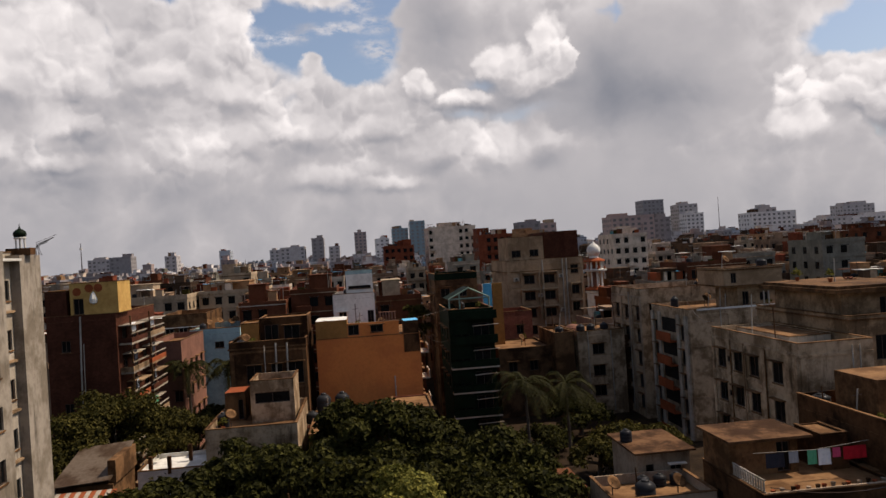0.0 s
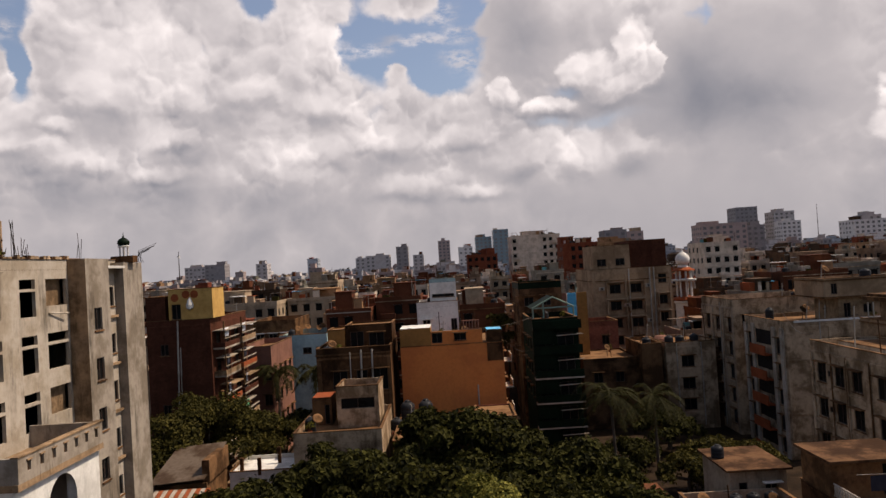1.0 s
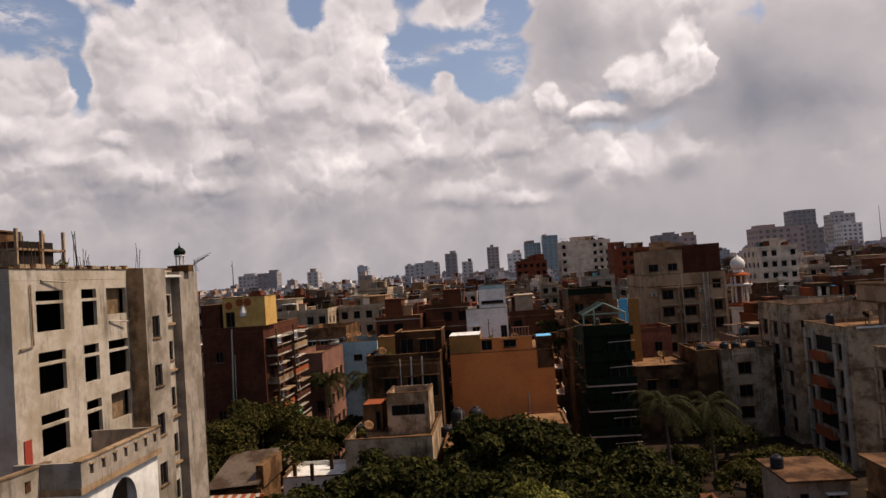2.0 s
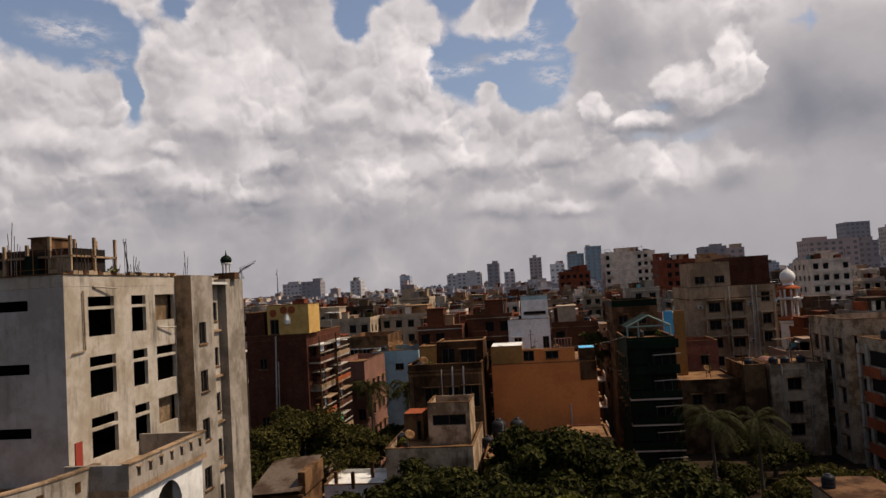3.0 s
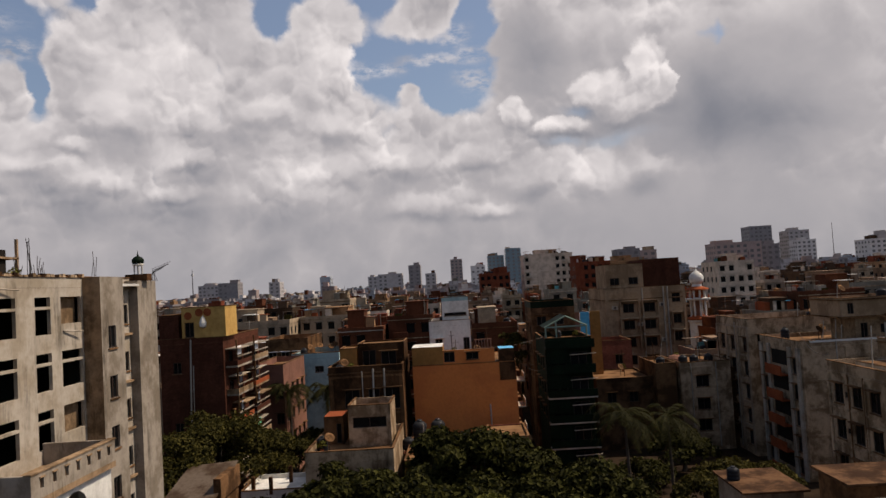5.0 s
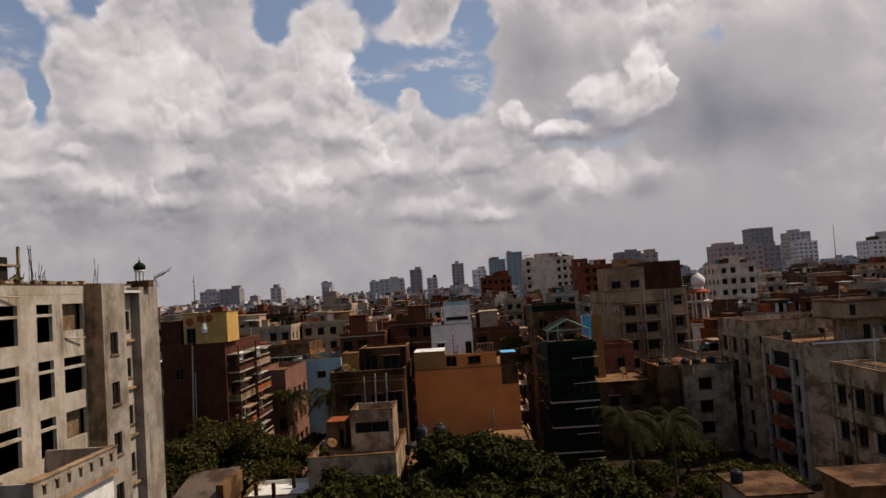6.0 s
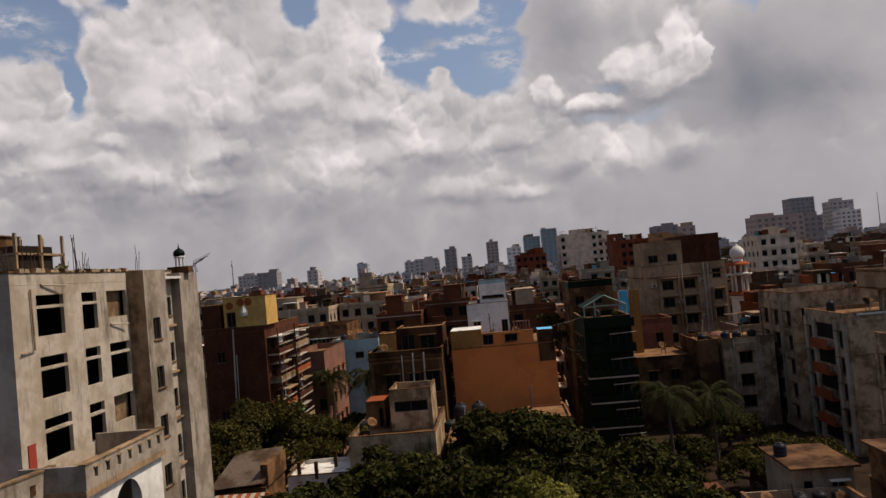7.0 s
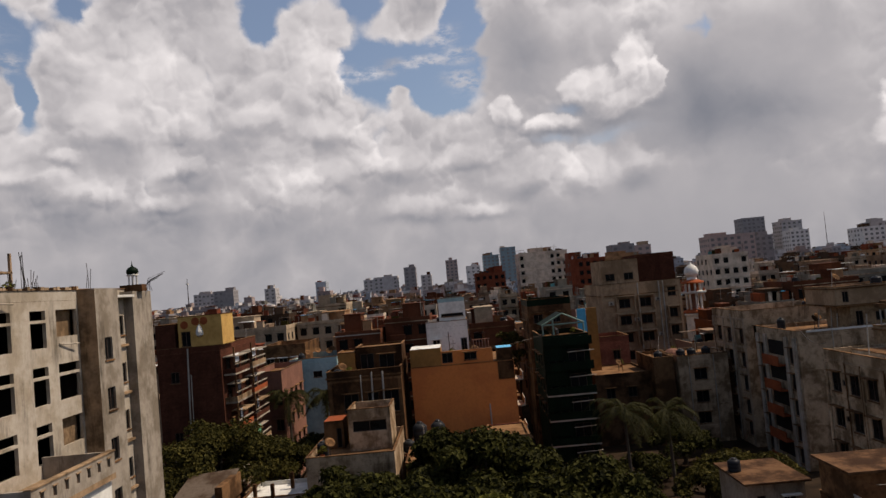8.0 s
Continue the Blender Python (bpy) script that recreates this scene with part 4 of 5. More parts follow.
for x0_, x1_, z in ((27.0, 30.3, 19.3), (30.8, 33.6, 19.3), (27.0, 30.3, 16.3), (30.8, 33.6, 16.3), (27.0, 30.3, 13.3), (30.8, 33.6, 13.3), (35.8, 37.9, 17.0), (35.8, 37.9, 14.0)):
    part("bay_shade", Solid().box(x0_, x1_, 129.2, 129.997, z, z + 0.14).box(x0_, x0_ + 0.14, 129.2, 129.997, z - 2.4, z - 0.003).box(x1_ - 0.14, x1_, 129.2, 129.997, z - 2.4, z - 0.003), BEIGE, b, at=bm2)
for x in (31.0, 34.6, 35.3):
    pipe_run(x, 129.9, 9, 21.5, 0.05, 0.12)
# mosque minaret
mi = thing("minaret", "white and pink mosque minaret with a white dome", "minaret", pose(46.7, 150, 0))
part("shaft", Solid().lathe([(1.9, 0), (1.9, 13.6), (2.2, 13.8), (2.2, 14.1), (1.5, 14.2)], sides=8), WHITE, mi)
part("lower_roof", Solid().lathe([(2.0, 14.21), (2.3, 14.35), (2.1, 14.7), (1.2, 15.1)], sides=16), TERRACOTTA, mi, "red scalloped skirt roof")
part("core", Solid().lathe([(0.7, 14.9), (0.7, 18.0)]), PINK, mi, "pink inner shaft")
part("gallery", Solid().lathe([(1.5, 18.0), (2.4, 18.1), (2.45, 18.4), (1.7, 18.55)], sides=16), WHITE, mi)
for k in range(8):
    a = k * math.pi / 4
    cx_, cy_ = 1.45 * math.cos(a), 1.45 * math.sin(a)
    part("column", Solid().tube([(cx_, cy_, 14.8), (cx_, cy_, 18.0)], 0.17), WHITE, mi)
    part("upper_column", Solid().tube([(cx_, cy_, 18.5), (cx_, cy_, 20.0)], 0.2), WHITE, mi)
    part("finial", Solid().lathe([(0.12, 18.4), (0.16, 18.7), (0.02, 19.1)], 2.2 * math.cos(a), 2.2 * math.sin(a), 6), TERRACOTTA, mi)
part("upper_core", Solid().lathe([(1.0, 18.5), (1.0, 20.0)]), TERRACOTTA, mi)
part("upper_roof", Solid().lathe([(1.7, 20.0), (2.25, 20.05), (2.15, 20.3), (1.1, 20.75)], sides=16), TERRACOTTA, mi, "red scalloped skirt roof")
part("drum", Solid().lathe([(1.0, 20.7), (0.9, 21.2), (1.05, 21.3)]), WHITE, mi)
part("dome", Solid().lathe([(0.95, 21.3), (1.32, 21.8), (1.4, 22.4), (1.22, 23.0), (0.75, 23.5), (0.22, 23.85), (0.07, 24.3), (0.02, 24.9)]), WHITE, mi, smooth=True)

# grey block in the middle of the right
gh, ghm = building("house", "raw grey cement house with water tanks", 28.7, 35.4, 102, 112, 11.3, STAINED, parapet=0.4, S=grid([31.6], [8.4, 5.4, 2.6], 1.7, 1.5))
building("house", "narrow grey cement house", 25.6, 28.3, 102.5, 112, 11.2, GREY, parapet=0.5)
building("house", "grey house with shuttered windows", 35.6, 40, 103, 112, 10.3, DARKGREY, parapet=0.3, S=grid([36.9, 38.9], [7.4, 4.4], 1.1, 1.4))
dress(gh, ghm, "S", 102, 28.7, 35.4, (11.0, 8.0, 5.0, 2.2), (28.95, 35.1), STAINED, (30.1, 33.4))
for x, y, z in ((29.6, 103.5, 11.32), (31.0, 103.2, 11.32), (26.6, 103.8, 11.22), (33.2, 104, 11.32)):
    water_tank(x, y, z, 0.6, 1.2)
part("tarp", Solid().lathe([(1.2, 0.0), (1.1, 0.4), (0.7, 0.75), (0.1, 0.9)], sides=14), PINK, thing("tarpaulin_heap", "faded pink tarpaulin heap on a roof", "tarpaulin", pose(29.8, 108, 11.32)))

# tall narrow houses at the right
tg, tgm = building("apartment_building", "grey apartment building with tall shuttered windows", 36.3, 49, 97.2, 109, 16.4, STAINED, parapet=0.9, W=grid([98.6, 103, 106.6], [13.0, 10.0, 7.0, 4.0, 1.2], 1.5, 1.9), S=grid([38], [14.0], 1.2, 1.3))
dress(tg, tgm, "W", 36.3, 97.2, 109, (16.2, 12.6, 9.6, 6.6, 3.6), (97.5, 100.8, 104.8, 108.7), LIME, (101.4,))
d, dm = building("apartment_building", "cement apartment building with terracotta balconies and white piers", 37.1, 50, 84.5, 95.6, 14.9, STAINED, parapet=0.5, W=grid([86.2, 94.2], [11.6, 8.7, 5.8, 2.9, 0.4], 1.1, 1.8), S=grid([44.4], [11.5, 8.5, 5.5, 2.5], 1.3, 1.5))
for y in (85.0, 87.2, 93.0, 95.2):
    part("white_pier", Solid().box(36.9, 37.09, y - 0.4, y + 0.4, 0, 14.6), PALE, d, at=dm)
for i in range(5):
    z = 12.1 - 2.9 * i
    part("balcony", Solid().box(36.2, 37.08, 88.0, 92.4, z - 0.9, z - 0.75).box(36.2, 36.32, 88.0, 92.4, z - 0.75, z + 0.25), TERRACOTTA, d, "terracotta painted balcony front", at=dm)
    # Flat dark sheet over the uncut wall, painting the shade behind the balcony.
    part("balcony_opening", Solid().quad((37.07, 92.3, z + 0.26), (37.07, 88.1, z + 0.26), (37.07, 88.1, z + 1.95), (37.07, 92.3, z + 1.95)), SHADE_PAINT, d, at=dm)
dress(d, dm, "S", 84.5, 37.1, 50, (14.7, 11.0, 8.0, 5.0, 2.0), (37.4, 42.2), STAINED, (41.0, 45.9))
building("rooftop_room", "grey cement stair tower under a broad water room", 43.8, 48.6, 85.4, 91, 17.6, CONCRETE, base=14.95, parapet=0, S=[(44.4, 45.2, 15.2, 17.0, "bare"), (46.6, 47.6, 15.8, 16.8, "bare")], category="roof room")
building("rooftop_room", "beige overhanging water room with flat cornice roof", 42.0, 49.2, 84.8, 92, 19.6, BEIGE, base=17.62, parapet=0.25, S=[(42.8, 43.5, 18.1, 19.3, "bare")], ledges=(19.65, 17.75), category="roof room")
part("white_flashing", Solid().box(38.2, 50, 84.38, 84.49, 15.2, 15.42), WHITE, d, at=dm)
for x in (46.5, 47.1):
    pipe_run(x, 84.3, 12.5, 17.0, 0, 0.08)
# long grey house with three rows of windows
ch, chm = building("apartment_building", "long grey cement house with three rows of dark windows", 31.6, 37.6, 53, 67, 14.7, STAINED, parapet=0.75, W=grid([65.2, 62.3, 59.6, 56.0], [12.0, 9.0, 6.0, 3.0], 1.5, 1.7) + grid([64.0], [12.6, 9.6], 0.5, 0.5, "slit"), S=grid([34.2], [8.4], 1.6, 1.4), roof=PALE)
building("rooftop_room", "sheet-roofed white roof shelter", 33.6, 37.2, 57.5, 66, 15.3, PALE, base=14.72, parapet=0.05, roof=ROOF, category="roof room")
dress(ch, chm, "W", 31.6, 53, 67, (14.5, 11.6, 8.6, 5.6), (53.3, 57.9, 61.0, 66.7), STAINED)
dress(ch, chm, "S", 53, 31.6, 37.6, (14.5, 11.6), (31.9,), STAINED, (35.8, 36.4))
for y in (57.6, 61.0, 63.4):
    pipe_run(31.5, y, 1.0, 14.6, 0, 0.06, GREY)
building("apartment_building", "dark cement building with heavy roof cornices", 37.8, 54, 56, 70, 16.3, CONCRETE, parapet=0.5, S=[(40.0, 41.2, 13.2, 15.2, "bare"), (43.0, 44.4, 13.0, 15.0, "bare"), (46.4, 47.8, 13.0, 15.0, "bare")], ledges=(16.5, 12.4))
building("rooftop_room", "grey top storey under a broad flat cornice", 38.6, 45.0, 58, 68, 18.5, CONCRETE, base=16.32, parapet=0, S=[(42.0, 43.2, 16.6, 18.0, "bare")], category="roof room")
part("cornice_slab", Solid().box(37.6, 46.0, 57.0, 69, 0, 0.35).box(37.9, 45.7, 57.3, 68.7, 0.352, 0.6), GREY, thing("roof_slab", "broad grey concrete slab lying on the top storey", "roof slab", pose(0, 0, 18.52)))

# nearer house with the slanting parapet
building("house", "dark plastered house with long roof parapet", 30.6, 46, 41, 51.8, 11.1, DARKGREY, parapet=1.0, W=grid([44, 48], [7.4, 4.4], 1.2, 1.4))
building("rooftop_room", "plain grey roof room with pale flat roof", 32.4, 37.5, 45.5, 50, 13.9, GREY, base=11.12, parapet=0, roof=ROOF, category="roof room")

# roof terrace house with laundry, nearest at the right
hs, hm = building("house", "grey cement house with roof terrace", 22.0, 30.4, 41.2, 49.2, 8.6, DARKGREY, parapet=0.2, W=[(46.5, 47.4, 5.0, 7.4, "flush")], roof=ROOF)
building("rooftop_room", "grey roof room with overhanging brown slab roof", 22.02, 26.6, 45.4, 49.0, 10.9, GREY, base=8.62, parapet=0, roof=BROWNROOF, S=[(25.2, 26.1, 8.7, 10.6, "bare")], category="roof room")
part("slab_roof", Solid().box(21.7, 27.2, 44.6, 49.3, 10.92, 11.08), BROWNROOF, hs, at=hm)
building("rooftop_room", "small dark stair head with flat slab", 28.0, 29.8, 45.0, 48.0, 10.8, DARKGREY, base=8.62, parapet=0.1, category="roof room")
railing("terrace_railing", "cream concrete baluster railing along the terrace edge", (22.2, 45.3, 8.82), (22.2, 41.5, 8.82), 0.75, 13, PALE)
part("terrace_lip", Solid().box(22.3, 30.38, 41.22, 42.1, 8.612, 8.66).box(22.3, 30.38, 41.22, 41.34, 8.803, 8.92), LIME, hs, "pale cement lip of the terrace", at=hm)
for k in range(14):
    litter = thing("flower_pot", "small dusty pot on the terrace edge", "flower pot", pose(22.8 + 0.53 * k + 0.1 * (k % 3), 41.75 + 0.1 * (k % 2), 8.662), "flower pots")
    part("pot", Solid().lathe([(0.09, 0), (0.14, 0.2 + 0.03 * (k % 4)), (0.15, 0.24 + 0.03 * (k % 4)), (0.1, 0.22)], sides=9), (TERRACOTTA, LIME, DARKGREY)[k % 3], litter)
line = thing("washing_line", "washing line with hanging clothes on a roof terrace", "washing line", pose(22.6, 43.4, 8.62))
part("cord", Solid().tube([(0, 0, 2.0), (4, 0.1, 1.85), (7.6, 0.2, 2.1)], 0.015, 5), PIPE, line)
for x, w_, h_, k in ((1.5, 1.2, 0.9, "dark"), (2.7, 0.6, 0.7, "grey"), (3.9, 0.6, 0.9, "green"), (4.7, 0.8, 1.0, "white"), (5.5, 0.5, 0.6, "pink"), (6.7, 1.5, 0.8, "red")):
    s = Solid()
    for i in range(6):
        xa, xb = x - w_ / 2 + w_ * i / 6, x - w_ / 2 + w_ * (i + 1) / 6
        ya, yb = 0.25 + 0.06 * math.sin(3 * i), 0.25 + 0.06 * math.sin(3 * i + 3)
        s.quad((xa, ya, 1.82 - h_), (xb, yb, 1.82 - h_), (xb, 0.25, 1.82), (xa, 0.25, 1.82))
    garment = tagged(new("garment", s.mesh("garment", CLOTH[k])), k + " garment hanging on a washing line", "clothing", "laundry")
    garment.matrix_basis = pose(22.6, 43.4, 8.62)
for k, (pa, pb) in enumerate((((22.3, 41.1, 9.3), (33.5, 40.4, 9.9)), ((22.3, 41.0, 8.3), (33.5, 39.6, 8.6)), ((-5.0, 85, 17.2), (10.0, 92.4, 17.0)), ((5.6, 85, 15.6), (9.9, 92.5, 13.2)), ((37.0, 84.4, 16.6), (31.8, 66.8, 16.0)))):
    pa, pb = Vector(pa), Vector(pb)
    wire = thing("cable", "slack dark cable strung between two roofs", "cable", Matrix.Translation(pa), "cables")
    part("wire", Solid().tube([tuple((pb - pa) * t - Vector((0, 0, 0.9 * 4 * t * (1 - t)))) for t in [i / 8 for i in range(9)]], 0.025, 5), STEEL, wire)
# small house with water tank left of the terrace
sh, shm = building("house", "small limewashed roof house with brown slab roof", 18.4, 22.3, 52, 57.5, 8.7, LIME, parapet=0, roof=BROWNROOF, S=[(20.8, 21.7, 6.2, 7.8, "white"), (19.0, 19.6, 6.0, 7.9, "flush")])
part("slab_roof", Solid().box(18.1, 22.6, 51.6, 57.8, 8.72, 8.86), BROWNROOF, sh, at=shm)
water_tank(18.7, 55.0, 8.87, 0.45, 0.9)
building("house", "low limewashed house with open dark roof yard", 14.8, 21.6, 46.5, 51.8, 6.8, LIME, parapet=0.7)
for x in (18.2, 19.4, 20.6):
    water_tank(x, 50.6, 6.82, 0.45, 0.8)
building("house", "small tin-roofed hut by the palms", 13.5, 17.5, 62, 68, 3.4, RUST, parapet=0, roof=RUST)
building("house", "flat roofed house below the trees", -12.6, -4.2, 44, 50.5, 7.6, CONCRETE, parapet=0.15)
for x in (-8.2, -5.6):
    building("roof_block", "short concrete column stub on a roof", x, x + 0.6, 49.0, 49.6, 8.6, CONCRETE, base=7.62, parapet=0, category="column stub")
# tin hut and white yard at the left
hut = thing("hut", "dark hut with a sloping grey tin roof", "hut", pose(-22.8, 64.5, 0))
part("wall", Solid().box(-2.2, 2.0, -2.6, 3, 0, 7.4).box(1.6, 2.2, -2.4, 3, 7.41, 9.2), GREY, hut)
part("tin_roof", Solid().quad((-2.6, -3.2, 7.6), (2.0, -3.2, 7.9), (2.1, 3, 9.5), (-2.3, 3, 9.2)).quad((-2.6, -3.2, 7.52), (-2.3, 3, 9.12), (2.1, 3, 9.42), (2.0, -3.2, 7.82)), TIN, hut, "grey tin roof sheet")
lean = thing("lean_to", "lean-to with a rusty red patterned tin roof", "shed", pose(-22.5, 57.5, 0))
part("wall", Solid().box(-2.0, 2.2, 0, 3.2, 0, 6.2), BRICK, lean)
for i in range(12):
    x = -2.2 + 0.38 * i
    part("roof_sheet", Solid().quad((x, -0.5, 6.3), (x + 0.36, -0.5, 6.34), (x + 0.36, 3.4, 7.3), (x, 3.4, 7.26)).quad((x, -0.5, 6.26), (x, 3.4, 7.22), (x + 0.36, 3.4, 7.26), (x + 0.36, -0.5, 6.3)), TERRACOTTA if i % 2 else PALE, lean)
building("white_wall_yard", "whitewashed flat roof yard behind a low wall", -20.6, -13.6, 67.5, 73.5, 6.3, WHITE, parapet=0.4, roof=WHITE, category="yard")
for x, y in ((-17.9, 67.6), (-17.0, 71.5), (-14.2, 67.7), (-19.6, 68)):
    part("post", Solid().box(-0.15, 0.15, -0.15, 0.15, 0, 1.5), DARKGREY, thing("roof_post", "dark concrete column stub on a white roof", "post", pose(x, y, 6.32), "column stubs"))

# ---- clutter on the near roofs ----
def satellite_dish(x, y, z):
    root = thing("satellite_dish", "grey satellite dish on a short roof pole", "satellite dish", pose(x, y, z), "satellite dishes")
    part("pole", Solid().tube([(0, 0, 0), (0, 0, 1.1)], 0.04, 6), STEEL, root)
    part("dish", Solid().lathe([(0.03, -0.02), (0.3, 0.05), (0.5, 0.16), (0.51, 0.18), (0.3, 0.08), (0.03, 0.0)], sides=14), GREY, root, smooth=True, at=pose(0, -0.1, 1.2, 50, 0, 30))
    part("arm", Solid().tube([(0, -0.1, 1.15), (-0.15, -0.55, 1.5)], 0.02, 5), STEEL, root)


def roof_pole(x, y, z, h, lean_):
    root = thing("roof_pole", "thin upright pole standing on a roof", "pole", pose(x, y, z), "roof poles")
    part("pole", Solid().tube([(0, 0, 0), (lean_, 0, h)], 0.05, 6), PIPE if lean_ > 0 else WOOD, root)
    part("cross_bar", Solid().tube([(lean_ * 0.8 - 0.35, 0, h * 0.8), (lean_ * 0.8 + 0.35, 0, h * 0.82)], 0.025, 5), STEEL, root)


def potted_plant(x, y, z, rnd):
    root = thing("potted_plant", "leafy plant in a clay pot on a roof", "potted plant", pose(x, y, z), "potted plants")
    part("pot", Solid().lathe([(0.14, 0), (0.2, 0.3), (0.22, 0.34), (0.18, 0.34)], sides=12), TERRACOTTA, root)
    part("leaves", leaves(rnd, [(0, 0, 0.7, 0.4), (0.1, 0.1, 0.95, 0.28)], 90, 0.2, "leaves", LEAF_FRESH), None, root)


def rubble(x, y, z, rnd):
    root = thing("brick_pile", "loose pile of spare bricks on a roof", "bricks", pose(x, y, z), "brick piles")
    me = Solid().box(-0.12, 0.12, -0.06, 0.06, 0, 0.075).mesh("brick", REDBRICK)
    for k in range(16):
        part("brick", me, None, root, at=pose(rnd.uniform(-0.5, 0.5), rnd.uniform(-0.4, 0.4), 0.076 * (k // 6), 0, 0, rnd.uniform(0, 90)))


ROOFS = [(-14.6, -12.2, 82.5, 84, 14.83, 4), (-6.4, -4.6, 71, 78, 8.03, 3), (-1.8, 3.2, 86.5, 96, 15.02, 8), (10.3, 15.2, 93.2, 100, 16.03, 5), (25, 38, 131, 140, 21.03, 3), (29, 35, 103, 110, 11.33, 6), (25.8, 28.1, 103, 110, 11.23, 3),
         (36.6, 48, 98, 107, 16.43, 9), (37.5, 49, 85.4, 94, 14.93, 10), (32, 33.4, 54, 66, 14.73, 5), (46.4, 53, 56.6, 62, 16.33, 5), (31, 32.2, 42, 51, 11.13, 4), (38, 45, 42, 51, 11.13, 7),
         (-31.8, -26, 85, 93, 19.33, 6), (-4.2, 0.8, 106.2, 107.6, 18.63, 3), (-25, -19, 113, 123, 14.23, 6), (-13.8, -12.4, 67, 72, 9.23, 3), (-12, -4.8, 45, 48.5, 7.63, 5), (15.2, 21.2, 47, 49.6, 6.83, 4), (-45, -23, 34, 49, 25.13, 8), (18.3, 25.3, 106, 115, 9.53, 4), (40, 44, 60.6, 67, 19.13, 4), (43, 48.5, 86, 91, 19.63, 3)]


def clutter(rnd):
    for x0, x1, y0, y1, z, n in ROOFS:
        for _ in range(n):
            x, y, k = rnd.uniform(x0, x1), rnd.uniform(y0, y1), rnd.random()
            if k < 0.38:
                roof_pole(x, y, z, rnd.uniform(1.6, 4.2), rnd.uniform(-0.3, 0.3))
            elif k < 0.55:
                water_tank(x, y, z, rnd.uniform(0.45, 0.7), rnd.uniform(0.9, 1.5))
            elif k < 0.68:
                satellite_dish(x, y, z)
            elif k < 0.86:
                potted_plant(x, y, z, rnd)
            else:
                rubble(x, y, z, rnd)


# ---- raw tower under scaffold, behind the unfinished block ----
tw = thing("scaffolded_tower", "unfinished concrete frame tower with green scaffold netting", "building", pose(-86, 118, 0))
for i in range(12):
    part("floor_slab", Solid().box(-9, 8, 0, 14, 3.0 * i, 3.0 * i + 0.35), BEIGE, tw)
    part("edge_wall", Solid().box(-8.3, -4.7, 0.2, 0.35, 3.0 * i + 0.36, 3.0 * i + 1.5), (CONCRETE, BRICK)[i % 2], tw)
    part("edge_wall", Solid().box(4.3, 7.5, 0.2, 0.35, 3.0 * i + 0.36, 3.0 * i + (1.2 if i % 2 else 2.9)), (CONCRETE, BRICK)[i % 2], tw)
for x in (-8.8, -4.6, -0.4, 3.8, 7.55):
    for y in (-0.1, 6.8, 13.4):
        part("column", Solid().box(x, x + 0.45, y, y + 0.45, 0, 36.6 if x > 0 else 35.4), BEIGE, tw)
# Solid near-black block, added for the darkness between the raw floors.
part("core", Solid().box(-8.4, 7.4, 1.6, 11, 0, 34.6), SHADE_PAINT, tw, "near-black block standing in for shade inside the raw storeys")
part("lift_room", Solid().box(-1.5, 1.8, 3, 9, 33.4, 36.7).box(-1.8, 2.1, 2.6, 9.4, 36.702, 36.95), GREY, tw)
part("netting", Solid().box(-0.2, 2.2, -0.5, -0.44, 20, 33.5), GREEN, tw, "dark green scaffold net")
for k in range(5):
    part("scaffold_pole", Solid().tube([(-3 + 2.3 * k, -0.9, 0), (-3 + 2.3 * k, -0.9, 35.6 - 0.4 * k)], 0.06, 5), WOOD, tw)
for k in range(8):
    part("scaffold_rail", Solid().tube([(-3.2, -0.95, 13 + 3.0 * k), (6.6, -0.95, 13.1 + 3.0 * k)], 0.05, 5), WOOD, tw)
for x in (8.6, 9.4, 10.0, 10.6):
    part("scaffold_pole", Solid().tube([(x, 0, 0), (x + 0.4, 0, 36 - (x - 8) * 1.2)], 0.09, 5), WOOD, tw)

# ---- trees ----
def leaves(rnd, blobs, n, size, material_name, mat):
    """A crown of single leaf clumps gathered on uneven blobs; each clump is a bent pair of faces."""
    s = Solid()
    weights = [b[3] ** 2 for b in blobs]
    for _ in range(n):
        bx, by, bz, br = rnd.choices(blobs, weights)[0]
        d = Vector((rnd.gauss(0, 1), rnd.gauss(0, 1), rnd.gauss(0, 1) * 0.9)).normalized()
        if d.z < -0.35:
            d.z *= -0.6
        r = br * rnd.uniform(0.55, 1.06) ** 0.6
        p = Vector((bx, by, bz)) + Vector((d.x * r, d.y * r, d.z * r * 0.72))
        a = (d + Vector((rnd.gauss(0, 0.6), rnd.gauss(0, 0.6), rnd.gauss(0, 0.5) + 0.5))).normalized()
        u = a.orthogonal().normalized()
        u.rotate(Matrix.Rotation(rnd.uniform(0, 6.28), 3, a))
        v = a.cross(u)
        k = size * rnd.uniform(0.6, 1.4)
        tip = p + u * k - a * k * 0.35
        s.quad(tuple(p), tuple(p + u * k * 0.5 + v * k * 0.34), tuple(tip), tuple(p + u * k * 0.5 - v * k * 0.34))
    return s.mesh(material_name, mat)


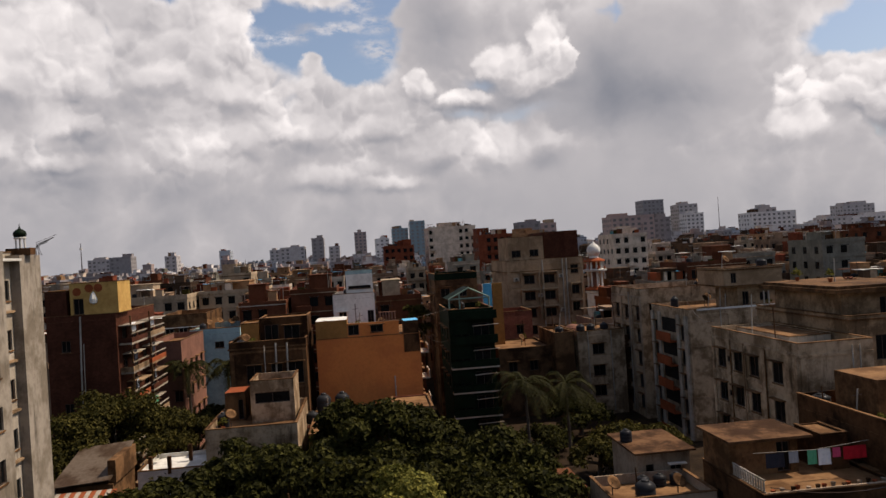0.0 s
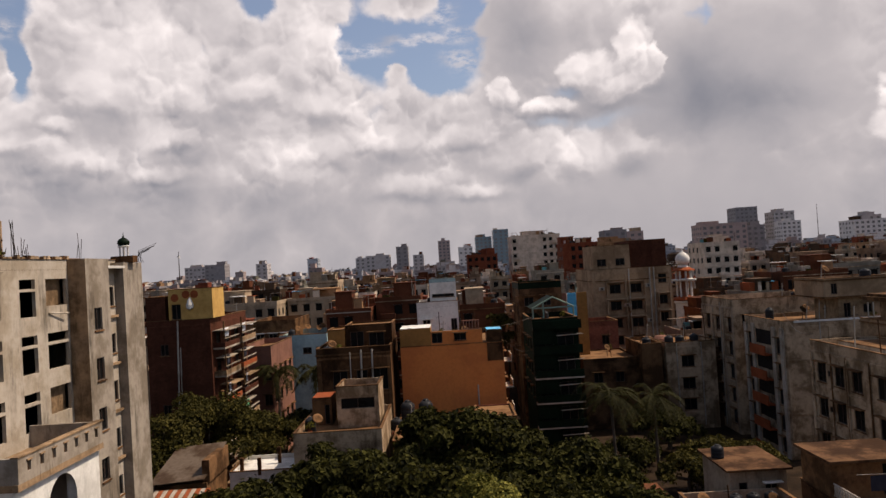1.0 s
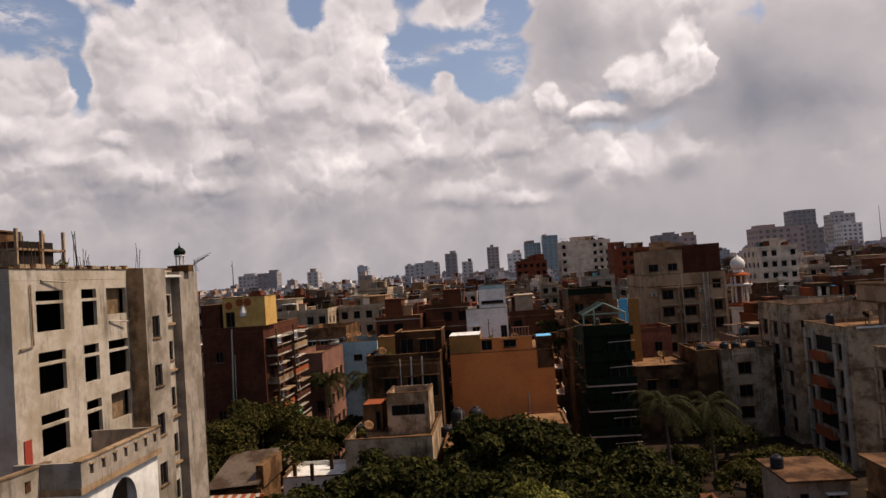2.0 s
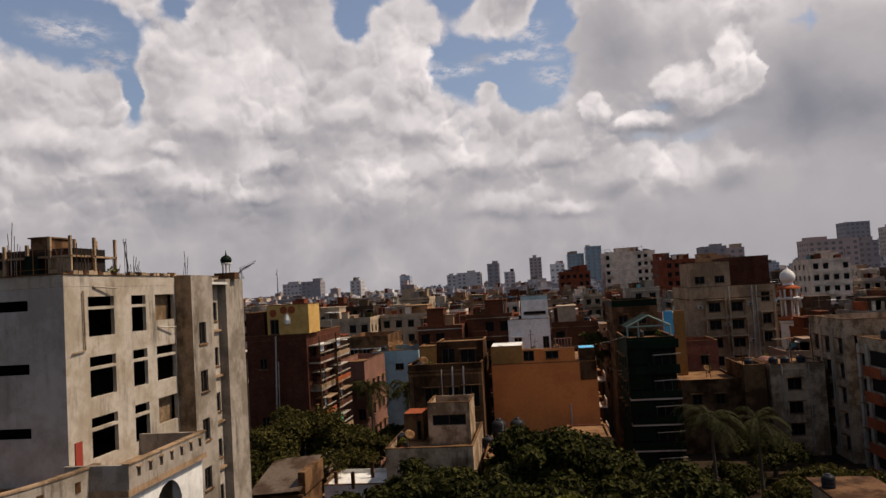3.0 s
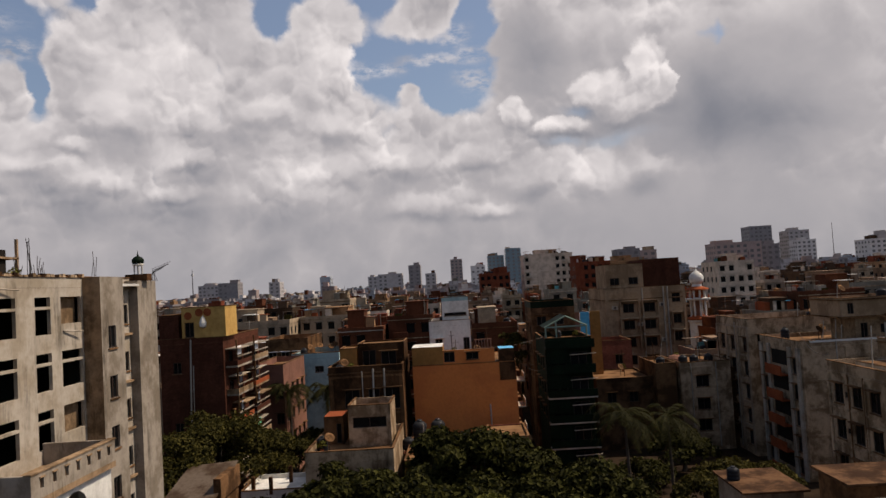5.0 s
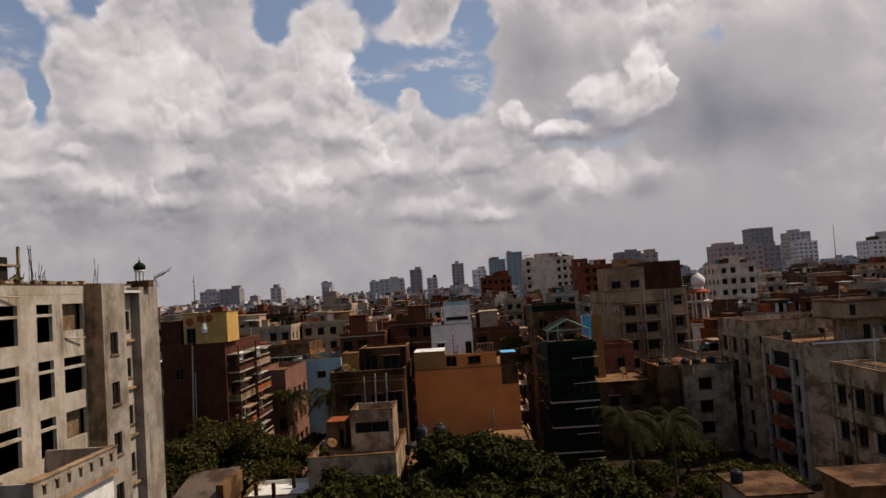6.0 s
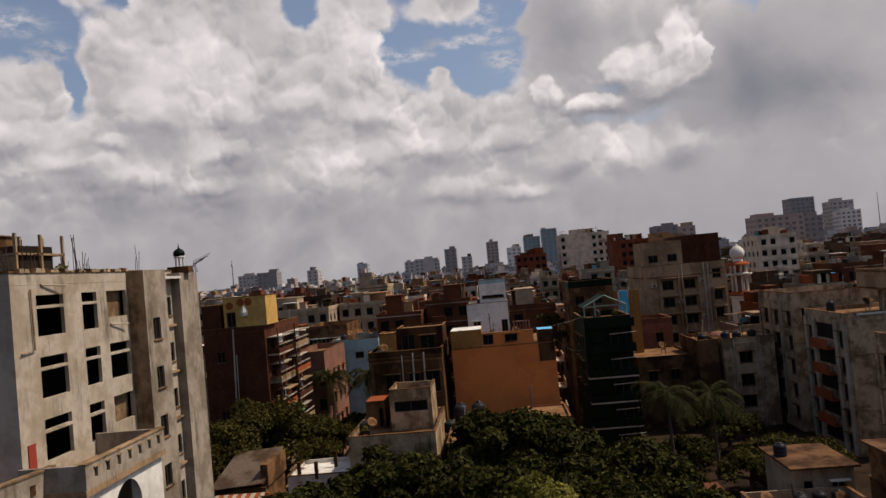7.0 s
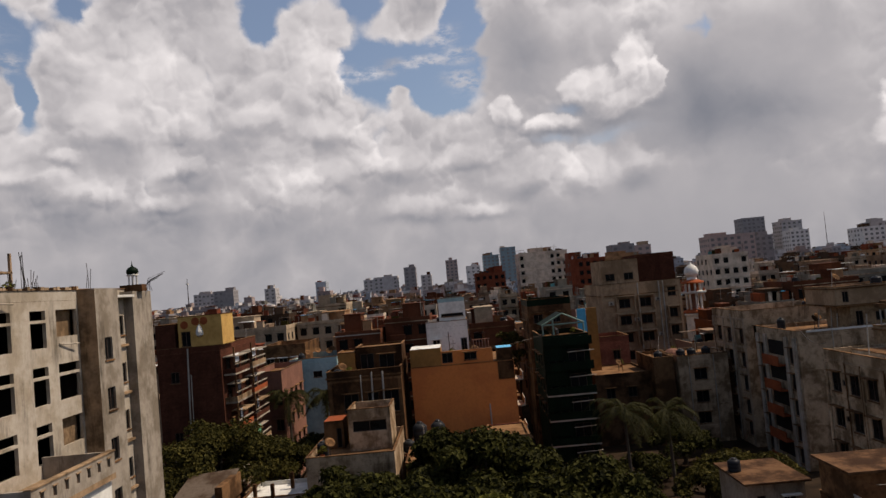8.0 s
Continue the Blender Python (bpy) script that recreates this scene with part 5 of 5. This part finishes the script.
def tree(label, x, y, h, spread_, rnd, mat, n=3200, size=0.42, base=0.0):
    spread_, n = spread_ * 1.15, int(n * 1.3)
    root = thing("tree", label, "tree", pose(x, y, base), "trees")
    trunk_h = h * 0.45
    part("trunk", Solid().tube([(0, 0, -0.1), (0.1, 0.05, trunk_h * 0.5), (0.05, 0.1, trunk_h)], [0.32, 0.24, 0.18], 10), BARK, root)
    blobs = []
    for k in range(18):
        a, r = rnd.uniform(0, 6.28), spread_ * math.sqrt(rnd.uniform(0, 1)) * 0.9
        br = spread_ * rnd.uniform(0.26, 0.42)
        z = h * (1.0 - 0.38 * (r / spread_) ** 2) - br * 0.72 - (rnd.uniform(0, 0.14) * h if k else 0)
        blobs.append((r * math.cos(a), r * math.sin(a), z, br))
        if k < 7:
            part("limb", Solid().tube([(0.05, 0.1, trunk_h * 0.95), (r * math.cos(a) * 0.5, r * math.sin(a) * 0.5, (trunk_h + z) / 2), (r * math.cos(a), r * math.sin(a), z)], [0.15, 0.09, 0.04], 6), BARK, root)
    part("crown", leaves(rnd, blobs, n, size, "crown", mat), None, root)
    return root


for lab, x, y, h, sp, mat, n, size in (
        ("tall dark green tree with dense leaves", 1.4, 63, 12.6, 4.4, LEAF, 6000, 0.46),
        ("dark green tree before the low roof", -2.4, 65.5, 12.4, 3.0, LEAF, 4200, 0.46),
        ("broad dark green tree with dense leaves", -1.6, 59, 11.6, 3.6, LEAF, 5000, 0.46),
        ("broad dark green tree with dense leaves", 5.8, 60, 10.9, 4.0, LEAF, 5200, 0.46),
        ("broad dark green tree with dense leaves", 9.4, 58, 10.5, 3.8, LEAF, 5200, 0.46),
        ("leafy dark tree near the small roofs", 10.6, 52, 9.3, 3.4, LEAF, 4600, 0.46),
        ("leafy dark tree near the small roofs", 7.4, 49, 9.6, 3.4, LEAF, 4600, 0.44),
        ("leafy tree beside the low annex", -4.4, 60, 10.4, 3.6, LEAF, 4600, 0.44),
        ("low leafy tree with pale new shoots", -8.2, 56, 11.2, 3.6, LEAF, 4800, 0.44),
        ("low leafy tree with pale new shoots", -11.0, 53.5, 10.9, 3.4, LEAF, 4600, 0.44),
        ("dark leafy tree before the walled terrace", -11.2, 61.5, 10.5, 2.6, LEAF, 3800, 0.42),
        ("dark leafy tree before the walled terrace", -7.6, 62.0, 10.4, 2.5, LEAF, 3600, 0.42),
        ("bushy tree with pale new shoots", -15.2, 50.5, 11.4, 3.3, LEAF, 4800, 0.42),
        ("bushy tree with pale new shoots", -13.2, 47.5, 11.0, 3.0, LEAF, 4200, 0.42),
        ("leafy green tree in the court", -4.0, 52, 10.8, 3.8, LEAF, 5200, 0.42),
        ("leafy green tree in the court", -0.6, 50, 11.1, 3.6, LEAF, 5200, 0.42),
        ("dark green tree in the court", 4.6, 53, 9.8, 3.8, LEAF, 5000, 0.44),
        ("fresh yellow-green tree in flower", 1.5, 42.5, 13.0, 2.7, LEAF_FRESH, 5200, 0.28),
        ("feathery olive tree by the brick block", -24.8, 75, 13.8, 4.8, LEAF_OLIVE, 8000, 0.32),
        ("feathery olive tree by the brick block", -27.4, 70, 12.0, 4.0, LEAF_OLIVE, 5600, 0.32),
        ("feathery olive tree by the white yard", -21.4, 77, 12.2, 3.6, LEAF_OLIVE, 5200, 0.32),
        ("green tree by the white yard", -18.6, 81, 10.4, 3.4, LEAF_OLIVE, 4600, 0.34),
        ("dark green tree behind the annex", -16.6, 86, 10.4, 3.0, LEAF, 3600, 0.38),
        ("low bushy tree behind the palms", 25.0, 74, 5.9, 3.6, LEAF_OLIVE, 4400, 0.34),
        ("low bushy tree behind the palms", 21.6, 72, 5.3, 2.6, LEAF_OLIVE, 3000, 0.34),
        ("low bushy tree behind the palms", 29.0, 77, 4.6, 3.4, LEAF_OLIVE, 3600, 0.34),
        ("dark undergrowth below the palms", 25.6, 92, 5.4, 3.4, LEAF, 3200, 0.4),
        ("dark undergrowth below the palms", 18.6, 85, 3.6, 3.2, LEAF, 2600, 0.4),
        ("dark undergrowth below the palms", 14.6, 71, 4.2, 2.8, LEAF, 2600, 0.4),
        ("young tree beside the terrace houses", 29.4, 52.4, 9.8, 1.5, LEAF_OLIVE, 1500, 0.3),
        ("roof garden tree on a brick house", 7.0, 113, 18.0, 2.4, LEAF_OLIVE, 1800, 0.36),
        ("small tree between the huts", -25.4, 60, 7.6, 2.2, LEAF, 2200, 0.36)):
    tree(lab, x, y, h, sp, rng, mat, n, size)


clutter(random.Random(23))


def palm(x, y, h, rnd, fronds=19, reach=3.6, base=0.0):
    root = thing("coconut_palm", "coconut palm with drooping feathery fronds", "palm", pose(x, y, base), "palms")
    lean_x = rnd.uniform(-0.4, 0.4)
    part("trunk", Solid().tube([(0, 0, -0.1), (lean_x * 0.3, 0, h * 0.3), (lean_x * 0.7, 0, h * 0.7), (lean_x, 0, h)], [0.24, 0.17, 0.15, 0.14], 9), BARK, root)
    for k in range(fronds):
        a = 2 * math.pi * k / fronds + rnd.uniform(-0.15, 0.15)
        up = rnd.uniform(-0.35, 1.15)
        r = reach * rnd.uniform(0.85, 1.1)
        pts = [Vector((lean_x + math.cos(a) * r * t * (1 - 0.18 * t), math.sin(a) * r * t * (1 - 0.18 * t), h + r * (up * t - (0.62 + 0.45 * up) * t * t))) for t in [i / 9 for i in range(10)]]
        s = Solid().tube([tuple(p) for p in pts], [0.05 - 0.0045 * i for i in range(10)], 5)
        side = Vector((-math.sin(a), math.cos(a), 0))
        for i in range(1, 27):
            t = i / 27 * 8.9
            j = int(t)
            p = pts[j].lerp(pts[j + 1], t - j)
            d = (pts[j + 1] - pts[j]).normalized()
            ln = 0.95 * math.sin(math.pi * (0.12 + 0.8 * i / 27)) * rnd.uniform(0.8, 1.1)
            for sg in (1, -1):
                e = p + side * sg * ln * 0.72 + d * ln * 0.45 - Vector((0, 0, ln * rnd.uniform(0.15, 0.5)))
                w_ = d * 0.06
                s.quad(tuple(p - w_), tuple(p + w_), tuple(e + w_ * 0.3), tuple(e - w_ * 0.3))
        part("frond", s, LEAF_PALM, root)
    for k in range(6):
        a = k * 1.05
        part("coconut", Solid().lathe([(0.02, -0.15), (0.11, -0.08), (0.13, 0.02), (0.08, 0.13), (0.01, 0.17)], sides=8), LEAF_FRESH, root, at=pose(lean_x + 0.25 * math.cos(a), 0.25 * math.sin(a), h - 0.25))
    return root


palm(21.0, 80, 9.0, rng, 22, 4.4)
palm(16.0, 77, 9.8, rng, 22, 4.6)
palm(-22.6, 97, 11.6, rng, 26, 4.2)
palm(-18.4, 101, 11.0, rng, 24, 3.8)

# ---- the town beyond: rows of houses out to the horizon ----
taken = []
for ob in list(scene.objects):
    if ob.parent is None and ob.type == "EMPTY":
        bb = [ob.matrix_basis @ c.matrix_basis @ Vector(v) for c in ob.children if c.type == "MESH" for v in c.bound_box]
        if bb:
            taken.append((min(v.x for v in bb) - 0.6, max(v.x for v in bb) + 0.6, min(v.y for v in bb) - 0.6, max(v.y for v in bb) + 0.6))


FIELD = {}


class Gather:
    """Stands for a house of the far field, whose parts join the one mesh of the distant town."""

    def __init__(self, x, y):
        self.x, self.y = x, y


def place(name, s, mat, root, smooth=False):
    if isinstance(root, Gather):
        into = FIELD.setdefault(mat.name, (mat, Solid()))[1]
        n = len(into.v)
        into.v += [(x + root.x, y + root.y, z) for x, y, z in s.v]
        into.f += [tuple(n + i for i in q) for q in s.f]
        return None
    return part(name, s, mat, root, smooth=smooth)


def town_house(rnd, x0, x1, y0, y1, top, mat, detail, name="apartment_building", label=None, group="town houses", rooms=True, win=(1.3, 1.4), pitch=3.0, gap=2.3, glass=None, joined=False):
    """A house of the distant town: body with parapet, roof room and rows of recessed windows."""
    label = label or "%s %s-storey town house with flat roof" % ({"far_grey": "grey cement", "far_dark": "sooty dark", "far_brown": "brown brick", "far_cream": "cream painted", "far_white": "white painted", "far_red": "red brick", "far_tan": "tan plastered", "far_blue": "blue-grey painted"}.get(mat.name, "grey"), {2: "two", 3: "three", 4: "four", 5: "five", 6: "six", 7: "seven", 8: "eight"}.get(int(top / 3), "many"))
    cx, cy = (x0 + x1) / 2, (y0 + y1) / 2
    root = Gather(cx, cy) if joined else thing(name, label, "building", pose(cx, cy, 0), group)
    a, b = (x1 - x0) / 2, (y1 - y0) / 2
    place("wall", Solid().box(-a, a, -b, b, 0, top), mat, root)
    ph = rnd.uniform(0.5, 1.0)
    p = Solid().box(-a - 0.1, a + 0.1, -b - 0.1, -b + 0.1, top + 0.002, top + ph).box(-a - 0.1, -a + 0.1, -b + 0.1, b, top + 0.002, top + ph).box(a - 0.1, a + 0.1, -b + 0.1, b, top + 0.002, top + ph)
    place("parapet", p, mat, root)
    place("roof", Solid().box(-a + 0.11, a - 0.11, -b + 0.11, b - 0.11, top + 0.003, top + 0.06), ROOF, root)
    if rooms:
        for _ in range(rnd.choice((1, 1, 2, 2, 3))):
            w_, d_, h_ = rnd.uniform(0.25, 0.5) * a * 2, rnd.uniform(0.3, 0.6) * b * 2, rnd.uniform(1.8, 3.2)
            u, v = rnd.uniform(-a + 0.3, a - w_ - 0.3), rnd.uniform(-b + 0.4, b - d_ - 0.3)
            place("roof_room", Solid().box(u, u + w_, v, v + d_, top + 0.05, top + h_).box(u - 0.2, u + w_ + 0.2, v - 0.2, v + d_ + 0.2, top + h_ + 0.002, top + h_ + 0.15), mat if rnd.random() < 0.7 else rnd.choice(FAR), root)
        for _ in range(rnd.choice((0, 1, 2)) if detail else 0):
            place("tank", Solid().lathe([(0.5, top + 0.05), (0.55, top + 0.6), (0.5, top + 1.2), (0.2, top + 1.35)], rnd.uniform(-a + 1, a - 1), rnd.uniform(-b + 1, 0), 10), TANK, root)
    if detail:
        for _ in range(rnd.choice((2, 3, 4, 6))):
            u, v, k = rnd.uniform(-a + 0.2, a - 0.2), rnd.uniform(-b + 0.2, 0), rnd.uniform(1.2, 3.6)
            place("roof_pole", Solid().tube([(u, v, top), (u + rnd.uniform(-0.2, 0.2), v, top + k)], 0.045, 5), PIPE if rnd.random() < 0.5 else STEEL, root)
        for _ in range(rnd.choice((0, 1, 1, 2))):
            u = rnd.uniform(-a + 0.3, max(-a + 0.4, a - 2.5))
            place("roof_sheet", Solid().box(u, u + rnd.uniform(1.5, 3.0), -b + 0.5, -b + rnd.uniform(2, 4), top + 2.0, top + 2.08), rnd.choice((WHITE, TIN, RUST, TERRACOTTA, SKYBLUE, PALE)), root)
            place("roof_wall", Solid().box(u + 0.1, u + 1.4, -b + 0.6, -b + 1.9, top + 0.05, top + 1.99), rnd.choice(FAR), root)
        bands, bits = Solid(), {}
        trim = rnd.choice((PALE, STAINED, GREY, mat, mat))
        for zz in range(int(top / 3)):
            bands.box(-a - 0.14, a + 0.14, -b - 0.14, -b - 0.025, top - 3 * zz - 0.12, top - 3 * zz + 0.02)
        strips = place("floor_band", bands, trim, root)
        if strips:
            tagged(strips, kind="stuff")
        for _ in range(rnd.choice((4, 6, 8, 11))):
            u, v, k = rnd.uniform(-a + 0.2, a - 1.4), rnd.uniform(-b + 0.3, b - 1.2), rnd.random()
            kind = rnd.choice((WHITE, RUST, TERRACOTTA, BROWNROOF, TIN, PALE, REDBRICK, DARKGREY, TEAL, LEAF_OLIVE))
            w_, d_, h_ = rnd.uniform(0.4, 1.6), rnd.uniform(0.3, 1.2), rnd.uniform(0.3, 1.7)
            bits.setdefault(kind, Solid()).box(u, u + w_, v, v + d_, top + 0.062, top + h_)
            if k < 0.3:      # a low shade on thin legs
                bits.setdefault(rnd.choice((WHITE, TIN, RUST)), Solid()).box(u - 0.4, u + 1.9, v - 0.3, v + 1.5, top + 2.1, top + 2.16)
                bits.setdefault(STEEL, Solid()).box(u - 0.35, u - 0.29, v - 0.25, v - 0.19, top + 0.062, top + 2.098).box(u + 1.8, u + 1.86, v - 0.25, v - 0.19, top + 0.062, top + 2.098)
        for kind, bit in bits.items():
            heap_ = place("roof_clutter", bit, kind, root)
            if heap_:
                tagged(heap_, kind="stuff")
        for zz in range(int(top / 3)):
            if rnd.random() < 0.5:
                u = rnd.uniform(-a, a - 2.5)
                place("balcony", Solid().box(u, u + 2.4, -b - 0.9, -b - 0.022, top - 3 * zz - 2.9, top - 3 * zz - 2.0), mat, root)
    s = Solid()
    z = top - 2.2
    n = max(1, int(2 * a / gap))
    shut = {i for i in range(n) if rnd.random() < 0.12}
    rows = 0
    while z > 1 and rows < 9:
        for i in range(n):
            if i in shut or rnd.random() < 0.08:
                continue
            c = -a + 2 * a * (i + 0.5) / n
            s.quad((c - win[0] / 2, -b - 0.02, z), (c + win[0] / 2, -b - 0.02, z), (c + win[0] / 2, -b - 0.02, z + win[1]), (c - win[0] / 2, -b - 0.02, z + win[1]))
            if detail:
                s.box(c - win[0] / 2 - 0.15, c + win[0] / 2 + 0.15, -b - 0.4, -b - 0.021, z + win[1] + 0.05, z + win[1] + 0.15)
        sx_ = -a - 0.02 if cx > 0 else a + 0.02
        m_ = max(1, int(2 * b / 3.4))
        for i in range(m_):
            if rnd.random() < 0.2:
                continue
            c = -b + 2 * b * (i + 0.5) / m_
            q = [(sx_, c + win[0] / 2, z), (sx_, c - win[0] / 2, z), (sx_, c - win[0] / 2, z + win[1]), (sx_, c + win[0] / 2, z + win[1])]
            s.quad(*(q if cx > 0 else q[::-1]))
        z -= pitch
        rows += 1
    if s.v:
        panes = place("glazing", s, glass or PANE, root)
        if panes:
            tagged(panes, kind="stuff")
    return root


MIX = [0, 0, 0, 1, 1, 1, 2, 2, 3, 4, 5, 5, 6, 6, 7]
# named houses of the middle distance: x0, x1, y0, depth, top, material, label
for x0, x1, y0, dp, top, k, lab in (
        (-49, -34.5, 150, 14, 18.2, 3, "long cream building with rows of square windows"), (-34, -21, 158, 14, 18.4, 3, "long cream building with heavy roof slab"),
        (-33, -26, 176, 10, 21.6, 3, "cream roof block above the long building"), (-19.5, -12.5, 118, 12, 17.6, 2, "dark brown unplastered house"), (-12, -4.8, 122, 12, 18.8, 2, "dark brown brick house with shuttered windows"),
        (1.6, 8.6, 120, 14, 16.8, 2, "dark brown brick house with flat roof"), (49.7, 55.2, 125, 10, 16.0, 7, "blue-grey house with orange roof room"), (55.4, 66, 125, 12, 18.8, 2, "dark brick building with flat slab roof"),
        (54.5, 63, 105, 10, 15.8, 0, "grey house with cornice roof room"), (66, 80, 140, 14, 19.2, 7, "pale blue house with yellow trim"), (71.5, 81.5, 210, 14, 25.4, 4, "white apartment block with square windows"),
        (90, 99, 140, 12, 21.0, 7, "pale blue stepped house"), (-62, -50, 170, 14, 19.0, 0, "grey cement building with flat roof"), (-80, -64, 180, 16, 19.5, 3, "cream painted flat-roofed building"),
        (25.9, 45.2, 300, 18, 33.4, 4, "white apartment block with a grid of windows"), (8, 20, 300, 16, 27.0, 5, "red brick apartment block"), (60, 84, 330, 18, 29, 6, "tan apartment block with rows of windows"),
        (40, 52, 260, 14, 28.5, 5, "red brown brick block under construction"), (20, 26, 170, 12, 21.0, 7, "blue-grey house with red awning")):
    town_house(rng, x0, x1, y0, y0 + dp, top, FAR[k], True, label=lab)
    taken.append((x0 - 1, x1 + 1, y0 - 1, y0 + dp + 1))
part("awning", Solid().box(-2.4, 2.4, -2, 2, 0, 1.9), TERRACOTTA, thing("rooftop_room", "orange-red painted rooftop room with flat roof", "roof room", pose(52.5, 128, 16.07)))

y, single = 118.0, 0
while y < 2800:
    row_d = 8.5 + y * 0.014
    x = -0.86 * y - rng.uniform(0, 10)
    while x < 0.92 * y:
        w_ = rng.uniform(3.8, 8.6) * (1 + y / 1800)
        x1_, y1_ = x + w_, y + row_d * rng.uniform(0.7, 0.95)
        yo = y + rng.uniform(-1.5, 1.5)
        side = max(0.0, min(1.0, (x / y - 0.15) / 0.4))
        if y < 200:
            top = rng.uniform(7, 15.5) + 2 * side
        elif y < 420:
            top = rng.uniform(9, 19.5) + 3 * side
        elif y < 900:
            top = rng.uniform(12, 22.5) + 4 * side + (rng.uniform(2, 6) if rng.random() < 0.07 else 0)
        else:
            top = rng.uniform(12, 24) + 6 * side + (rng.uniform(3, 12) if rng.random() < 0.06 else 0)
        if not any(x < t[1] and x1_ > t[0] and yo < t[3] and y1_ > t[2] for t in taken):
            alone = single < 190
            single += alone
            # Beyond 420 m, paler wall and pane colours stand in for haze.
            town_house(rng, x, x1_, yo, y1_, top, FAR[rng.choice(MIX)] if y < 420 else rng.choice(HAZED), y < 400, joined=not alone, glass=PANE if y < 420 else HAZEPANE)
        x = x1_ + rng.uniform(0.2, 1.8) * (1 + y / 500)
    y += row_d * (1.08 + y / 800)
me = bpy.data.meshes.new("distant_town")
allv, allf, slot = [], [], []
for k, (mat, s) in enumerate(FIELD.values()):
    n = len(allv)
    allv += s.v
    allf += [tuple(n + i for i in q) for q in s.f]
    slot += [k] * len(s.f)
    me.materials.append(mat)
me.from_pydata(allv, [], allf)
me.polygons.foreach_set("material_index", slot)
me.update()
tagged(new("distant_town", me), "dense field of low flat-roofed town houses reaching the horizon", "town", kind="stuff")

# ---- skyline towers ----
# Pale walls and grey panes hold the haze as colour.
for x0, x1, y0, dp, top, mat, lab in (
        (231.4, 248.9, 600, 18, 55.2, SLATE, "plain slate-grey office tower"), (262, 278, 600, 18, 50, HAZED[0], "grey residential tower with stepped top"), (250, 264, 560, 14, 41, HAZED[2], "white apartment tower"), (276, 290, 640, 14, 43, HAZED[2], "white apartment tower"),
        (271, 303.5, 500, 20, 37, HAZED[2], "broad grey slab building"), (279, 292, 505, 12, 40, HAZED[0], "dark top storey of a slab building"), (326, 345, 500, 16, 30.5, HAZED[0], "dark office building"), (350, 400, 520, 18, 30.5, HAZED[2], "blue-grey slab building"),
        (25.3, 39.4, 655, 16, 46.0, BLUEGLASS, "blue glass office tower"), (40.9, 53.9, 650, 18, 51.4, BLUEGLASS, "taller blue-green glass office tower"), (-7.8, 3.2, 700, 14, 46.6, HAZED[3], "pink-tan apartment tower with rounded top"), (-40.4, -31.0, 600, 14, 40.6, HAZED[1], "dark brown tower"),
        (-29, -20, 640, 14, 34, HAZED[0], "grey tower"), (-224, -196, 640, 16, 34.5, HAZED[0], "grey low tower"), (-194, -178, 600, 14, 35.0, HAZED[1], "grey low tower"), (-158, -149, 620, 14, 34, HAZED[0], "grey tower"), (-121, -112, 650, 14, 36, HAZED[4], "dark slim tower"),
        (-78, -66, 640, 14, 34, HAZED[0], "grey tower"), (-65, -46, 600, 14, 34.5, HAZED[0], "grey tower"), (10, 22, 640, 14, 38, HAZED[2], "blue-grey tower"), (84, 96, 400, 14, 36.5, HAZED[1], "dark apartment block"), (98, 110, 420, 16, 36, HAZED[3], "red brick apartment block"),
        (146, 172, 430, 18, 37.5, HAZED[3], "tan apartment block"), (172, 186, 440, 16, 36.0, HAZED[1], "dark apartment block"), (420, 450, 620, 18, 42, HAZED[0], "grey tower"), (300, 318, 760, 16, 42, HAZED[0], "grey tower")):
    town_house(rng, x0, x1, y0, y0 + dp, top, mat, False, "tower_block", lab + " on the skyline, haze put into its colour", "skyline towers", win=(1.8, 1.5), gap=3.4, glass=HAZEPANE, rooms=mat not in (SLATE,))
mast = thing("radio_mast", "thin steel lattice mast on the skyline", "mast", pose(-250, 700, 0))
part("mast", Solid().tube([(0, 0, 0), (0, 0, 52)], [0.9, 0.25], 4), STEEL, mast)
part("antenna_drum", Solid().tube([(0, 0, 46), (0, 0, 48)], 1.2, 8), WHITE, mast)
for x, y, z in ((306, 620, 56),):
    part("mast", Solid().tube([(0, 0, 0), (0, 0, z)], [0.5, 0.15], 4), STEEL, thing("aerial", "thin steel aerial on the skyline", "mast", pose(x, y, 0), "aerials"))
